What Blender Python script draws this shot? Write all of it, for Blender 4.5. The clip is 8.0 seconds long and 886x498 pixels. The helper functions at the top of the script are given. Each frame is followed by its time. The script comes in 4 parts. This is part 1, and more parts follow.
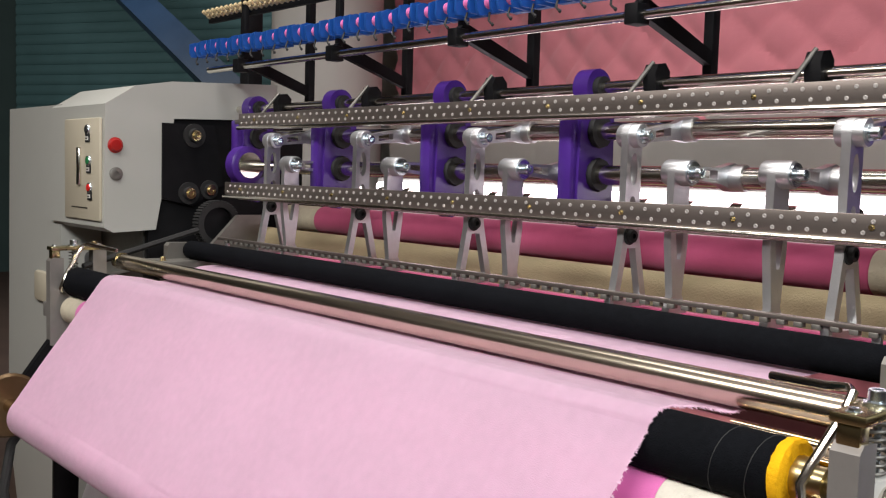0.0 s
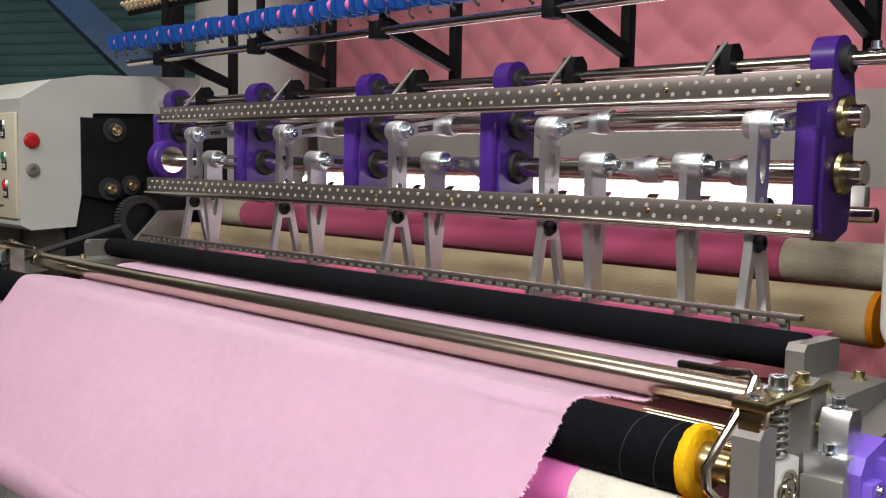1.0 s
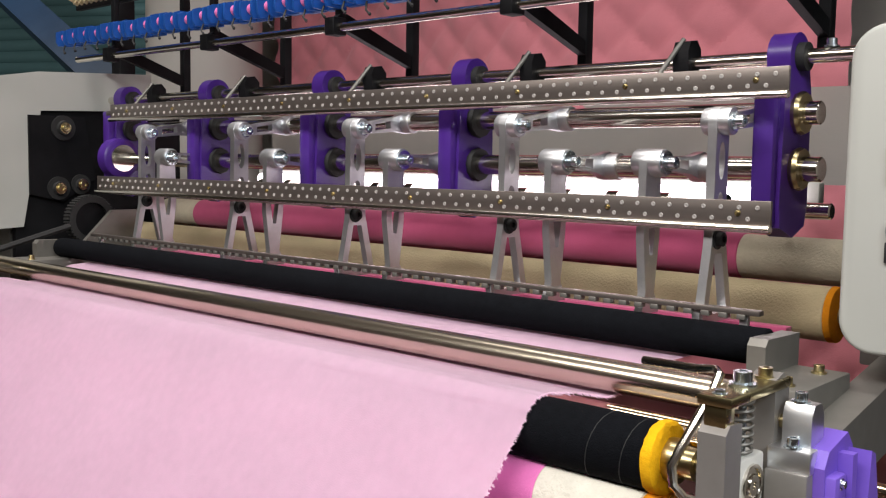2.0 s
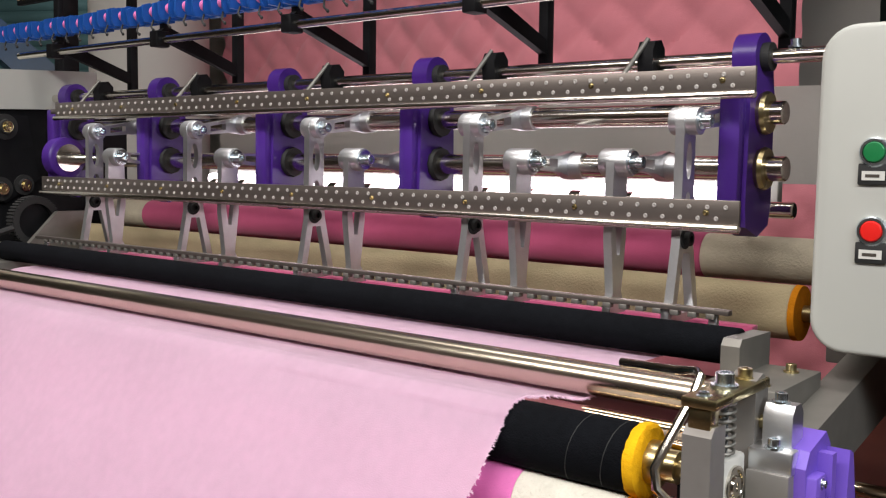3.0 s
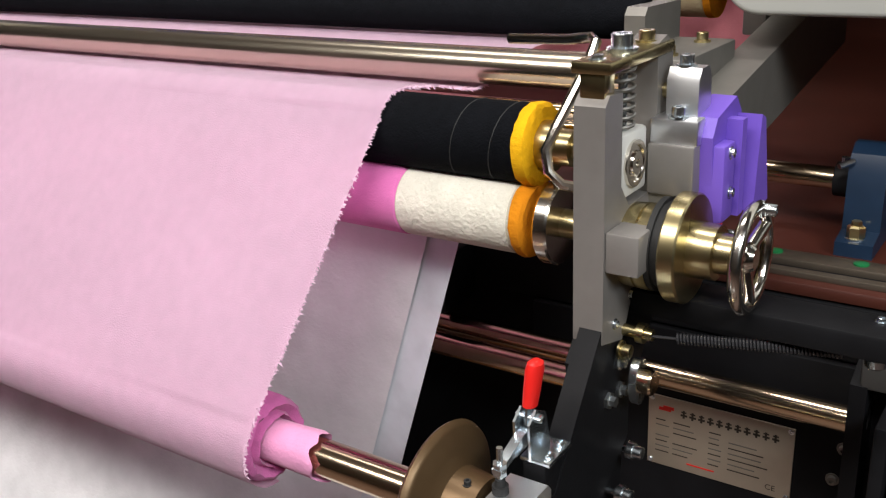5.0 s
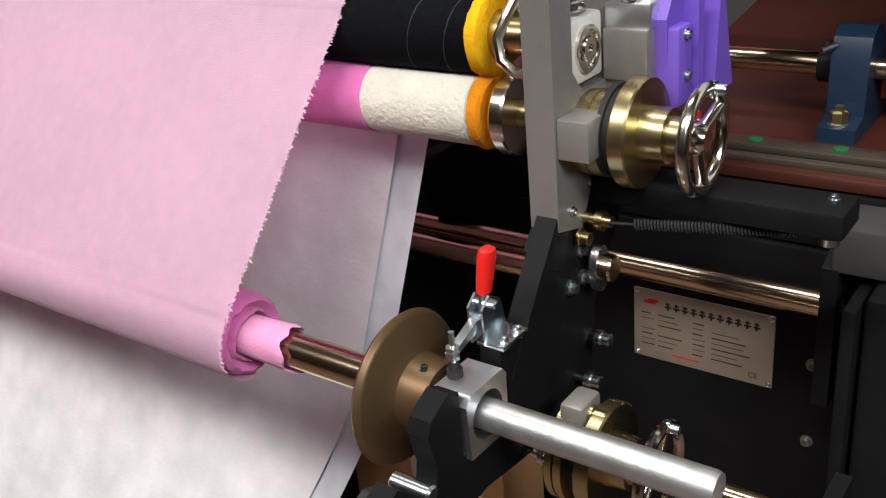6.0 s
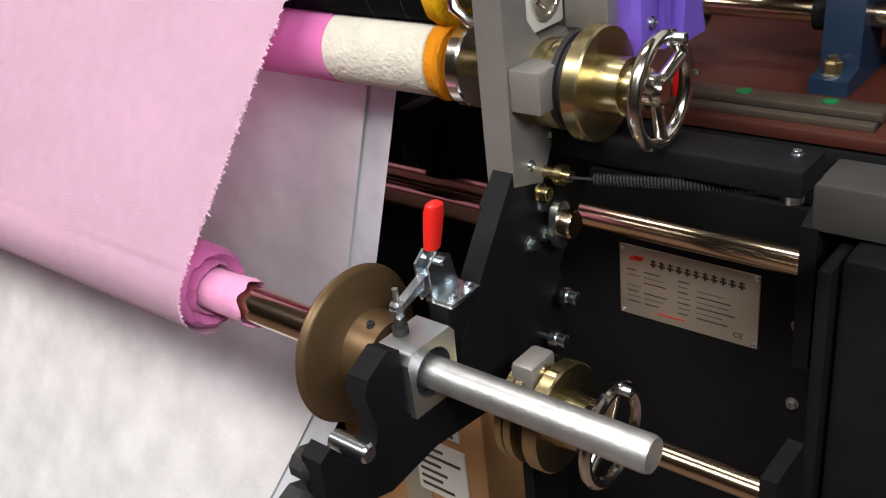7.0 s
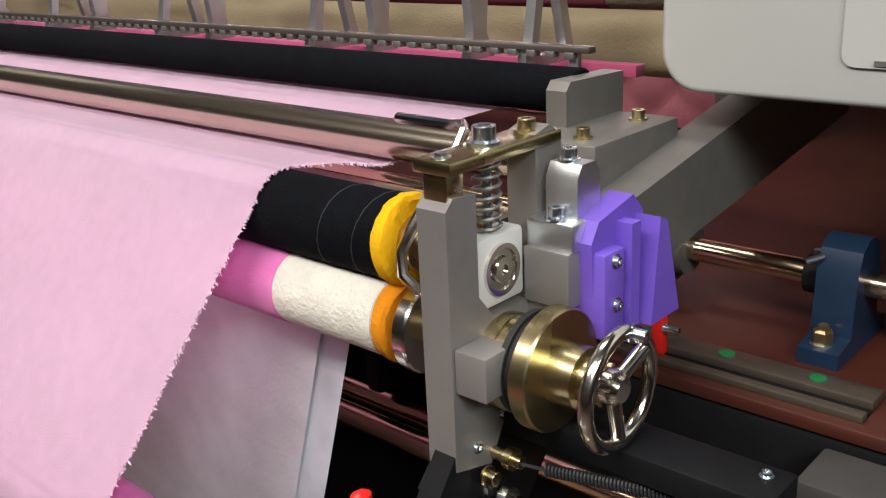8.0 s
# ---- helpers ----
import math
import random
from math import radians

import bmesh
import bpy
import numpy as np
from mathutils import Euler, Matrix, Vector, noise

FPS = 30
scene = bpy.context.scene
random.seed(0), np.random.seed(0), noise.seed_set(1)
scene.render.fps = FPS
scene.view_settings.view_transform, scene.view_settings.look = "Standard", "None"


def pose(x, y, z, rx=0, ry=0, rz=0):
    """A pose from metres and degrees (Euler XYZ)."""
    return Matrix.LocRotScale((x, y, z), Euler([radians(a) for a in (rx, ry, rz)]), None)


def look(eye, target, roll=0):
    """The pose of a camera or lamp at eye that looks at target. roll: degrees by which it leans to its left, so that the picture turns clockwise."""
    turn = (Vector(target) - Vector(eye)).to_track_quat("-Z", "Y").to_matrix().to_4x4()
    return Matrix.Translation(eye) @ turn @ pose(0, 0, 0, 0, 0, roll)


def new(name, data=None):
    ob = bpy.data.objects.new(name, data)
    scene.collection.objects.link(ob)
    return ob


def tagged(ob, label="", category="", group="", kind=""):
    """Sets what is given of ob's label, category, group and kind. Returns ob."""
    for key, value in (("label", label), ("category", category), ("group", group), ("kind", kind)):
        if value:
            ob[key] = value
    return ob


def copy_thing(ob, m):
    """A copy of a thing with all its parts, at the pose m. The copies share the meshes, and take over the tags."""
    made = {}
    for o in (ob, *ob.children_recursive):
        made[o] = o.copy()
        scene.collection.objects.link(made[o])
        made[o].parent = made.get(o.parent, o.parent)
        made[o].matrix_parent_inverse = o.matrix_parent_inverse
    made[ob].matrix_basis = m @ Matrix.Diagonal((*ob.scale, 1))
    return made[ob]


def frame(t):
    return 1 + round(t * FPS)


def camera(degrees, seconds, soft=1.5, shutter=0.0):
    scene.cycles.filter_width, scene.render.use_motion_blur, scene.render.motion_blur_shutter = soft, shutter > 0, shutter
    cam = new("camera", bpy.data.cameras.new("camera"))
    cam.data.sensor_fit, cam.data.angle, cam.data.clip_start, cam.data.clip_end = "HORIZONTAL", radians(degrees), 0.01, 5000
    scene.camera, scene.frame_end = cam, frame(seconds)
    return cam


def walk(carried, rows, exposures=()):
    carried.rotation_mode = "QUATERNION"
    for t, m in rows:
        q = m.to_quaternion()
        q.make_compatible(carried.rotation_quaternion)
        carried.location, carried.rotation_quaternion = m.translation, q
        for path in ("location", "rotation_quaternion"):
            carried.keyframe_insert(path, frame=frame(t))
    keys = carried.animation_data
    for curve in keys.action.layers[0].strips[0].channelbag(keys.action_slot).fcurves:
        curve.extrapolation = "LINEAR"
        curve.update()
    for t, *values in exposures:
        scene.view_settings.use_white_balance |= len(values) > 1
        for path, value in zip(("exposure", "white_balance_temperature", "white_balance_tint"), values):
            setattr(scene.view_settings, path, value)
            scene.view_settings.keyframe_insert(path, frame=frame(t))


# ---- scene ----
cam = camera(49.3, 8.0, soft=1.2)
PATH = [
    (0, (0.465, -0.863, 1.246), (-1.029, 0.457, 1.091), 1.6),
    (0.5, (0.468, -0.835, 1.24), (-0.997, 0.519, 1.088), 1.5),
    (1, (0.484, -0.848, 1.253), (-0.919, 0.567, 1.08), 1.0),
    (2.5, (0.449, -0.844, 1.249), (-0.847, 0.67, 1.079), 0.9),
    (3, (0.429, -0.852, 1.252), (-0.814, 0.705, 1.077), 0.8),
    (3.5, (0.413, -0.845, 1.245), (-0.8, 0.736, 1.074), 0.8),
    (4, (0.37, -0.812, 1.231), (-0.763, 0.812, 0.948), -0.5),
    (4.5, (0.38, -0.755, 1.21), (-0.725, 0.824, 0.675), -1.7),
    (5, (0.409, -0.727, 1.175), (-0.667, 0.81, 0.484), -2.7),
    (6.5, (0.511, -0.677, 1.148), (-0.655, 0.687, 0.265), -6.7),
    (7, (0.533, -0.637, 1.138), (-0.658, 0.684, 0.223), -6.8),
    (7.5, (0.551, -0.581, 1.133), (-0.701, 0.747, 0.315), -5.7),
    (8, (0.515, -0.519, 1.204), (-0.761, 0.877, 0.554), -2.7),
]
walk(cam, [(t, look(eye, target, roll)) for t, eye, target, roll in PATH])
# ---------- light ----------
world = bpy.data.worlds.new("world")
scene.world = world
world.use_nodes = True
world.node_tree.nodes["Background"].inputs[0].default_value = (0.9, 0.95, 1.0, 1)
world.node_tree.nodes["Background"].inputs[1].default_value = 0.05


def area(name, at, to, size, sy, watts, color, spread=180):
    d = bpy.data.lights.new(name, "AREA")
    d.shape, d.size, d.size_y, d.energy, d.color = "RECTANGLE", size, sy, watts, color
    d.spread = radians(spread)
    o = new(name, d)
    o.matrix_world = look(at, to)
    return o


# Unseen key lamp, added in front for the cloth and upright faces.
area("key_light_front", (-0.5, -1.9, 3.05), (-0.75, -0.45, 0.4), 3.2, 0.5, 57, (1.0, 0.95, 0.91), 120)
# Unseen cool fill, added to reach the fleece beneath the pink cloth.
area("fill_light_right", (2.3, -1.4, 2.7), (-0.2, 0.0, 0.6), 1.6, 0.5, 22, (0.93, 0.97, 1.0), 100)
# Unseen narrow fill, added above to brighten the needle section and rear rollers.
area("fill_light_middle", (-1.0, 0.10, 3.1), (-1.0, 0.45, 1.0), 2.4, 0.3, 13, (1.0, 0.95, 0.91), 80)
# Unseen fill, added and aimed to light the far shutter.
area("fill_light_left", (-5.0, 0.2, 3.1), (-8.0, 2.6, 1.5), 1.6, 0.3, 75, (0.95, 0.98, 1.0))


# ---------- materials ----------
def mat(name, color, rough=0.5, metal=0.0, var=0.15, scale=30.0, bump=0.0, bscale=None, sheen=0.0, stretch=None, spec=0.5):
    m = bpy.data.materials.new(name)
    m.use_nodes = True
    nt = m.node_tree
    b = nt.nodes["Principled BSDF"]
    b.inputs["Roughness"].default_value = rough
    b.inputs["Metallic"].default_value = metal
    b.inputs["Specular IOR Level"].default_value = spec
    if sheen:
        b.inputs["Sheen Weight"].default_value = sheen
    tc = nt.nodes.new("ShaderNodeTexCoord")
    mp = nt.nodes.new("ShaderNodeMapping")
    nt.links.new(tc.outputs["Object"], mp.inputs["Vector"])
    if stretch:
        mp.inputs["Scale"].default_value = stretch
    n1 = nt.nodes.new("ShaderNodeTexNoise")
    n1.inputs["Scale"].default_value = scale
    n1.inputs["Detail"].default_value = 6
    n2 = nt.nodes.new("ShaderNodeTexNoise")
    n2.inputs["Scale"].default_value = scale / 9
    n2.inputs["Detail"].default_value = 3
    for n in (n1, n2):
        nt.links.new(mp.outputs["Vector"], n.inputs["Vector"])
    add = nt.nodes.new("ShaderNodeMath")
    add.operation = "ADD"
    nt.links.new(n1.outputs["Fac"], add.inputs[0])
    nt.links.new(n2.outputs["Fac"], add.inputs[1])
    mr = nt.nodes.new("ShaderNodeMapRange")
    mr.inputs["From Min"].default_value, mr.inputs["From Max"].default_value = 0.6, 1.4
    mr.inputs["To Min"].default_value, mr.inputs["To Max"].default_value = 1 - var, 1 + var
    nt.links.new(add.outputs[0], mr.inputs["Value"])
    mx = nt.nodes.new("ShaderNodeVectorMath")
    mx.operation = "MULTIPLY"
    mx.inputs[0].default_value = color
    nt.links.new(mr.outputs[0], mx.inputs[1])
    nt.links.new(mx.outputs[0], b.inputs["Base Color"])
    rr = nt.nodes.new("ShaderNodeMapRange")
    rr.inputs["To Min"].default_value, rr.inputs["To Max"].default_value = max(0.02, rough - 0.08), min(1, rough + 0.1)
    nt.links.new(n2.outputs["Fac"], rr.inputs["Value"])
    nt.links.new(rr.outputs[0], b.inputs["Roughness"])
    if bump:
        n3 = nt.nodes.new("ShaderNodeTexNoise")
        n3.inputs["Scale"].default_value = bscale or scale * 4
        n3.inputs["Detail"].default_value = 4
        nt.links.new(mp.outputs["Vector"], n3.inputs["Vector"])
        bp = nt.nodes.new("ShaderNodeBump")
        bp.inputs["Strength"].default_value = bump
        bp.inputs["Distance"].default_value = 0.002
        nt.links.new(n3.outputs["Fac"], bp.inputs["Height"])
        nt.links.new(bp.outputs["Normal"], b.inputs["Normal"])
    return m


PINK = mat("pink_plush", (0.80, 0.55, 0.70), 0.95, 0, 0.06, 60, 0.25, 700, 0.15, spec=0.1)
PINK_MID = mat("pink_torn_cloth", (0.70, 0.30, 0.50), 0.95, 0, 0.12, 60, 0.4, 300, 0.1, spec=0.1)
SPRING = mat("black_spring_steel", (0.055, 0.055, 0.06), 0.35, 0.6, 0.1, 60)
PINK_DEEP = mat("pink_cloth_deep", (0.62, 0.16, 0.40), 0.9, 0, 0.1, 60, 0.3, 500, 0.2, spec=0.1)
PINK_QUILT = mat("pink_quilt", (0.66, 0.23, 0.27), 0.9, 0, 0.1, 14, 0.3, 300, 0.3, spec=0.1)
RED_CLOTH = mat("rose_cloth", (0.48, 0.09, 0.19), 0.9, 0, 0.1, 25, 0.2, 300, 0.2, spec=0.1)
BLACK_CLOTH = mat("black_fuzzy_cloth", (0.0045, 0.005, 0.0065), 0.95, 0, 0.3, 120, 0.5, 500, 0.0, spec=0.06)
CREAM = mat("cream_canvas", (0.52, 0.47, 0.36), 0.95, 0, 0.12, 60, 0.9, 260, spec=0.15)
CANVAS_WRAP = mat("white_canvas_wrap", (0.66, 0.63, 0.54), 0.95, 0, 0.14, 60, 1.0, 220, spec=0.15)
CREAM_BACK = mat("tan_canvas", (0.54, 0.45, 0.28), 0.95, 0, 0.2, 12, 0.6, 260, spec=0.15)
YELLOW = mat("yellow_felt", (0.80, 0.42, 0.01), 0.95, 0, 0.15, 90, 0.6, 300, spec=0.1)
ORANGE = mat("orange_felt", (0.62, 0.22, 0.01), 0.95, 0, 0.15, 90, 0.6, 300, spec=0.1)
CHROME = mat("chrome_steel", (0.74, 0.70, 0.63), 0.16, 1, 0.06, 25, stretch=(0.2, 3, 3))
GUIDE_STEEL = mat("satin_guide_steel", (0.68, 0.60, 0.48), 0.22, 1, 0.08, 25, stretch=(0.2, 3, 3))
WARM_STEEL = mat("warm_polished_steel", (0.68, 0.54, 0.38), 0.16, 1, 0.1, 25, stretch=(0.2, 3, 3))
ALU = mat("milled_aluminium", (0.70, 0.71, 0.73), 0.38, 1, 0.06, 80, 0.05, 400)
TUBE = mat("dull_mottled_aluminium", (0.52, 0.53, 0.53), 0.42, 0.9, 0.28, 45, 0.12, 300)
ALU_PAINT = mat("grey_anodised_plate", (0.29, 0.272, 0.255), 0.45, 0.55, 0.08, 60, 0.05, 500)
CAST = mat("cast_aluminium", (0.66, 0.665, 0.68), 0.42, 1, 0.08, 60, 0.15, 300)
RAIL_STEEL = mat("dark_rail_steel", (0.13, 0.105, 0.08), 0.4, 0.6, 0.15, 40)
GREY_STEEL = mat("grey_steel", (0.21, 0.20, 0.18), 0.45, 0.6, 0.12, 40, 0.05, 300)
BAR_STEEL = mat("brushed_bar_steel", (0.20, 0.172, 0.155), 0.36, 0.75, 0.1, 60, stretch=(0.2, 3, 3))
BRASS = mat("yellow_zinc_plate", (0.50, 0.42, 0.23), 0.27, 1, 0.22, 40)
BRONZE = mat("bronze_flange", (0.13, 0.08, 0.038), 0.4, 0.6, 0.15, 40, 0.05, 300)
PURPLE = mat("purple_enamel", (0.062, 0.019, 0.21), 0.32, 0, 0.1, 30)
LILAC = mat("lilac_plastic", (0.17, 0.09, 0.52), 0.45, 0, 0.06, 30)
BLACK = mat("black_paint", (0.008, 0.008, 0.009), 0.5, 0, 0.3, 30, 0.05, 300, spec=0.12)
RUBBER = mat("black_rubber", (0.014, 0.014, 0.014), 0.7, 0, 0.2, 60, 0.2, 300)
NAVY = mat("dark_blue_paint", (0.007, 0.022, 0.05), 0.4, 0, 0.2, 40)
BLUE = mat("blue_plastic", (0.012, 0.085, 0.36), 0.38, 0, 0.12, 40)
WHITE = mat("off_white_enamel", (0.45, 0.455, 0.42), 0.42, 0, 0.03, 12, 0.03, 60)
BEIGE = mat("beige_panel_paint", (0.50, 0.455, 0.35), 0.5, 0, 0.03, 12)
DARK_GREY = mat("dark_grey_paint", (0.055, 0.053, 0.05), 0.5, 0, 0.2, 30, 0.05, 300, spec=0.25)
NYLON = mat("white_nylon", (0.62, 0.61, 0.57), 0.5, 0, 0.05, 40)
GAUZE = mat("white_fleece", (0.74, 0.74, 0.75), 0.95, 0, 0.2, 16, 0.3, 180, spec=0.1)
CANVAS = mat("grey_white_sheet", (0.58, 0.55, 0.51), 0.9, 0, 0.08, 4, 0.2, 80, spec=0.1)
RED_BED = mat("red_brown_paint", (0.058, 0.012, 0.006), 0.5, 0, 0.2, 14, 0.05, 200)
RED = mat("red_vinyl", (0.72, 0.016, 0.012), 0.35, 0, 0.06, 40)
RED_LENS = mat("dark_red_lens", (0.36, 0.012, 0.010), 0.3, 0, 0.06, 40)
GREEN = mat("green_plastic", (0.01, 0.17, 0.05), 0.35, 0, 0.05, 40)
ZINC = mat("bright_zinc", (0.66, 0.72, 0.76), 0.25, 1, 0.12, 60)
PLATE = mat("etched_nameplate", (0.48, 0.42, 0.33), 0.38, 0.5, 0.08, 40)
EYELET = mat("worn_eyelet_metal", (0.55, 0.52, 0.50), 0.4, 0.5, 0.1, 40)
INK = mat("dark_ink", (0.05, 0.04, 0.03), 0.6, 0, 0.1, 40)
CARTON = mat("brown_cardboard", (0.33, 0.17, 0.07), 0.85, 0, 0.1, 40)
PAPER = mat("white_label_paper", (0.6, 0.58, 0.53), 0.7, 0, 0.05, 40)
WALL = mat("grey_green_wall", (0.055, 0.085, 0.078), 0.85, 0, 0.15, 3, 0.1, 60)
# Warm tone for walls out of view, chosen for golden reflections in metal.
BOUNCE_WALL = mat("warm_bounce_wall", (0.36, 0.30, 0.22), 0.85, 0, 0.1, 3, 0.1, 60)
SHUTTER = mat("teal_shutter", (0.10, 0.19, 0.19), 0.5, 0.2, 0.15, 3)
# Ceiling grey set by how much fill it bounces and mirrors.
BOUNCE_CEIL = mat("ceiling_bounce_grey", (0.34, 0.31, 0.26), 0.9, 0, 0.05, 3)
FLOOR = mat("factory_floor", (0.10, 0.06, 0.045), 0.6, 0, 0.2, 4, 0.1, 60)
WOOD = mat("pale_guide_wood", (0.55, 0.44, 0.24), 0.6, 0, 0.1, 60)


def glow(name, color, strength):
    m = bpy.data.materials.new(name)
    m.use_nodes = True
    nt = m.node_tree
    nt.nodes.clear()
    e, o = nt.nodes.new("ShaderNodeEmission"), nt.nodes.new("ShaderNodeOutputMaterial")
    e.inputs[0].default_value, e.inputs[1].default_value = (*color, 1), strength
    nt.links.new(e.outputs[0], o.inputs[0])
    return m


LED = glow("led_tube_light", (1.0, 0.86, 0.95), 9.0)

# thin fleece lets some light and the things behind it through
gz = bpy.data.materials.new("sheer_fleece")
gz.use_nodes = True
b_ = gz.node_tree.nodes["Principled BSDF"]
b_.inputs["Base Color"].default_value = (0.80, 0.84, 0.90, 1)
b_.inputs["Roughness"].default_value = 0.95
gn = gz.node_tree.nodes.new("ShaderNodeTexNoise")
gn.inputs["Scale"].default_value = 14
gn.inputs["Detail"].default_value = 8
gr = gz.node_tree.nodes.new("ShaderNodeMapRange")
gr.inputs["From Min"].default_value, gr.inputs["From Max"].default_value = 0.3, 0.7
gr.inputs["To Min"].default_value, gr.inputs["To Max"].default_value = 0.6, 0.92
gt = gz.node_tree.nodes.new("ShaderNodeTexCoord")
gz.node_tree.links.new(gt.outputs["Object"], gn.inputs["Vector"])
gz.node_tree.links.new(gn.outputs["Fac"], gr.inputs["Value"])
gz.node_tree.links.new(gr.outputs[0], b_.inputs["Alpha"])

# ---------- builders ----------
ORG = {}


def thing(name, at, label, category, group="", kind=""):
    o = new(name)
    o.location = at
    o.empty_display_size = 0.02
    ORG[o.name] = Vector(at)
    return tagged(o, label, category, group, kind)


def mesh(name, bm, material, org=(0, 0, 0), smooth=True):
    me = bpy.data.meshes.new(name)
    bmesh.ops.translate(bm, verts=bm.verts, vec=-Vector(org))
    bm.normal_update()
    bm.to_mesh(me)
    bm.free()
    me.materials.append(material)
    if smooth:
        for p in me.polygons:
            p.use_smooth = True
        me.set_sharp_from_angle(angle=0.6)
    return me


def part(name, bm, material, parent, label=""):
    org = ORG[parent.name]
    o = new(name, mesh(name, bm, material, org))
    o.parent = parent
    ORG[o.name] = org
    if label:
        o["label"] = label
    return o


def solo(name, bm, material, label, category, group="", kind=""):
    o = new(name, mesh(name, bm, material))
    ORG[o.name] = Vector((0, 0, 0))
    return tagged(o, label, category, group, kind)


def join(*bms):
    me = bpy.data.meshes.new("tmp")
    out = bmesh.new()
    for b in bms:
        b.to_mesh(me)
        out.from_mesh(me)
        b.free()
    bpy.data.meshes.remove(me)
    return out


def bx(a, b, bev=0.002, seg=2):
    bm = bmesh.new()
    bmesh.ops.create_cube(bm, size=1)
    for v in bm.verts:
        v.co = Vector([(a[i] + b[i]) / 2 + v.co[i] * (b[i] - a[i]) for i in range(3)])
    if bev:
        bmesh.ops.bevel(bm, geom=bm.edges[:], offset=bev, segments=seg, affect="EDGES", profile=0.5)
    return bm


AX = {"x": Matrix.Rotation(radians(90), 4, "Y"), "y": Matrix.Rotation(radians(-90), 4, "X"), "z": Matrix.Identity(4)}


def lathe(prof, at=(0, 0, 0), axis="x", seg=32, m=None):
    """A turned piece: (position along the axis, radius) pairs."""
    bm = bmesh.new()
    rings = []
    for h, r in prof:
        rings.append([bm.verts.new((r * math.cos(2 * math.pi * k / seg), r * math.sin(2 * math.pi * k / seg), h)) for k in range(seg)])
    for a, b in zip(rings, rings[1:]):
        for k in range(seg):
            bm.faces.new((a[k], a[(k + 1) % seg], b[(k + 1) % seg], b[k]))
    bm.faces.new(rings[0][::-1])
    bm.faces.new(rings[-1])
    bmesh.ops.transform(bm, matrix=m or (Matrix.Translation(at) @ AX[axis]), verts=bm.verts)
    bmesh.ops.recalc_face_normals(bm, faces=bm.faces)
    return bm


def rod(x0, x1, y, z, r, seg=28, c=0.002):
    return lathe([(0, r - c), (c, r), (x1 - x0 - c, r), (x1 - x0, r - c)], (x0, y, z), "x", seg)


def between(p, q, r, seg=14):
    p, q = Vector(p), Vector(q)
    L = (q - p).length
    m = Matrix.Translation(p) @ (q - p).to_track_quat("Z", "Y").to_matrix().to_4x4()
    return lathe([(0, r), (L, r)], seg=seg, m=m)


def bent(points, r, seg=10):
    """A round bar bent through points."""
    bm = bmesh.new()
    pts = [Vector(p) for p in points]
    rings = []
    for i, p in enumerate(pts):
        d = (pts[min(i + 1, len(pts) - 1)] - pts[max(i - 1, 0)]).normalized()
        q = d.to_track_quat("Z", "Y")
        rings.append([bm.verts.new(p + q @ Vector((r * math.cos(2 * math.pi * k / seg), r * math.sin(2 * math.pi * k / seg), 0))) for k in range(seg)])
    for a, b in zip(rings, rings[1:]):
        s = min(range(seg), key=lambda k: sum((a[j].co - b[(j + k) % seg].co).length for j in range(seg)))
        for k in range(seg):
            bm.faces.new((a[k], a[(k + 1) % seg], b[(k + 1 + s) % seg], b[(k + s) % seg]))
    bm.faces.new(rings[0][::-1])
    bm.faces.new(rings[-1])
    bmesh.ops.recalc_face_normals(bm, faces=bm.faces)
    return bm


def slab(poly, x0, x1, holes=(), bev=0.0015):
    """A plate cut to a (y, z) outline, standing across the x axis, with (y, z) holes cut through."""
    bm = bmesh.new()
    loops = [poly, *holes]
    edges = []
    for lp in loops:
        vs = [bm.verts.new((x0, y, z)) for y, z in lp]
        edges += [bm.edges.new((vs[i], vs[(i + 1) % len(vs)])) for i in range(len(vs))]
    bmesh.ops.triangle_fill(bm, use_beauty=True, use_dissolve=False, edges=edges)
    ext = bmesh.ops.extrude_face_region(bm, geom=bm.faces[:])
    bmesh.ops.translate(bm, vec=(x1 - x0, 0, 0), verts=[e for e in ext["geom"] if isinstance(e, bmesh.types.BMVert)])
    bmesh.ops.recalc_face_normals(bm, faces=bm.faces)
    bmesh.ops.dissolve_limit(bm, angle_limit=0.01, verts=bm.verts, edges=bm.edges)
    return bm


def ring_pts(cy, cz, ry, rz, n=18, a0=0, a1=360):
    return [(cy + ry * math.cos(radians(a0 + (a1 - a0) * k / n)), cz + rz * math.sin(radians(a0 + (a1 - a0) * k / n))) for k in range(n)]


def spring(p, q, r, wire, turns, seg=6):
    p, q = Vector(p), Vector(q)
    rot = (q - p).to_track_quat("Z", "Y")
    L = (q - p).length
    n = turns * 10
    return bent([p + rot @ Vector((r * math.cos(2 * math.pi * k / 10), r * math.sin(2 * math.pi * k / 10), L * k / n)) for k in range(n + 1)], wire, seg)


def sheet(f, nu, nv, thick=0.0):
    """A cloth: f(u, v) gives its place."""
    bm = bmesh.new()
    vs = [[bm.verts.new(f(i / nu, j / nv)) for j in range(nv + 1)] for i in range(nu + 1)]
    for i in range(nu):
        for j in range(nv):
            bm.faces.new((vs[i][j], vs[i + 1][j], vs[i + 1][j + 1], vs[i][j + 1]))
    if thick:
        bmesh.ops.solidify(bm, geom=bm.faces[:], thickness=thick)
    bmesh.ops.recalc_face_normals(bm, faces=bm.faces)
    return bm


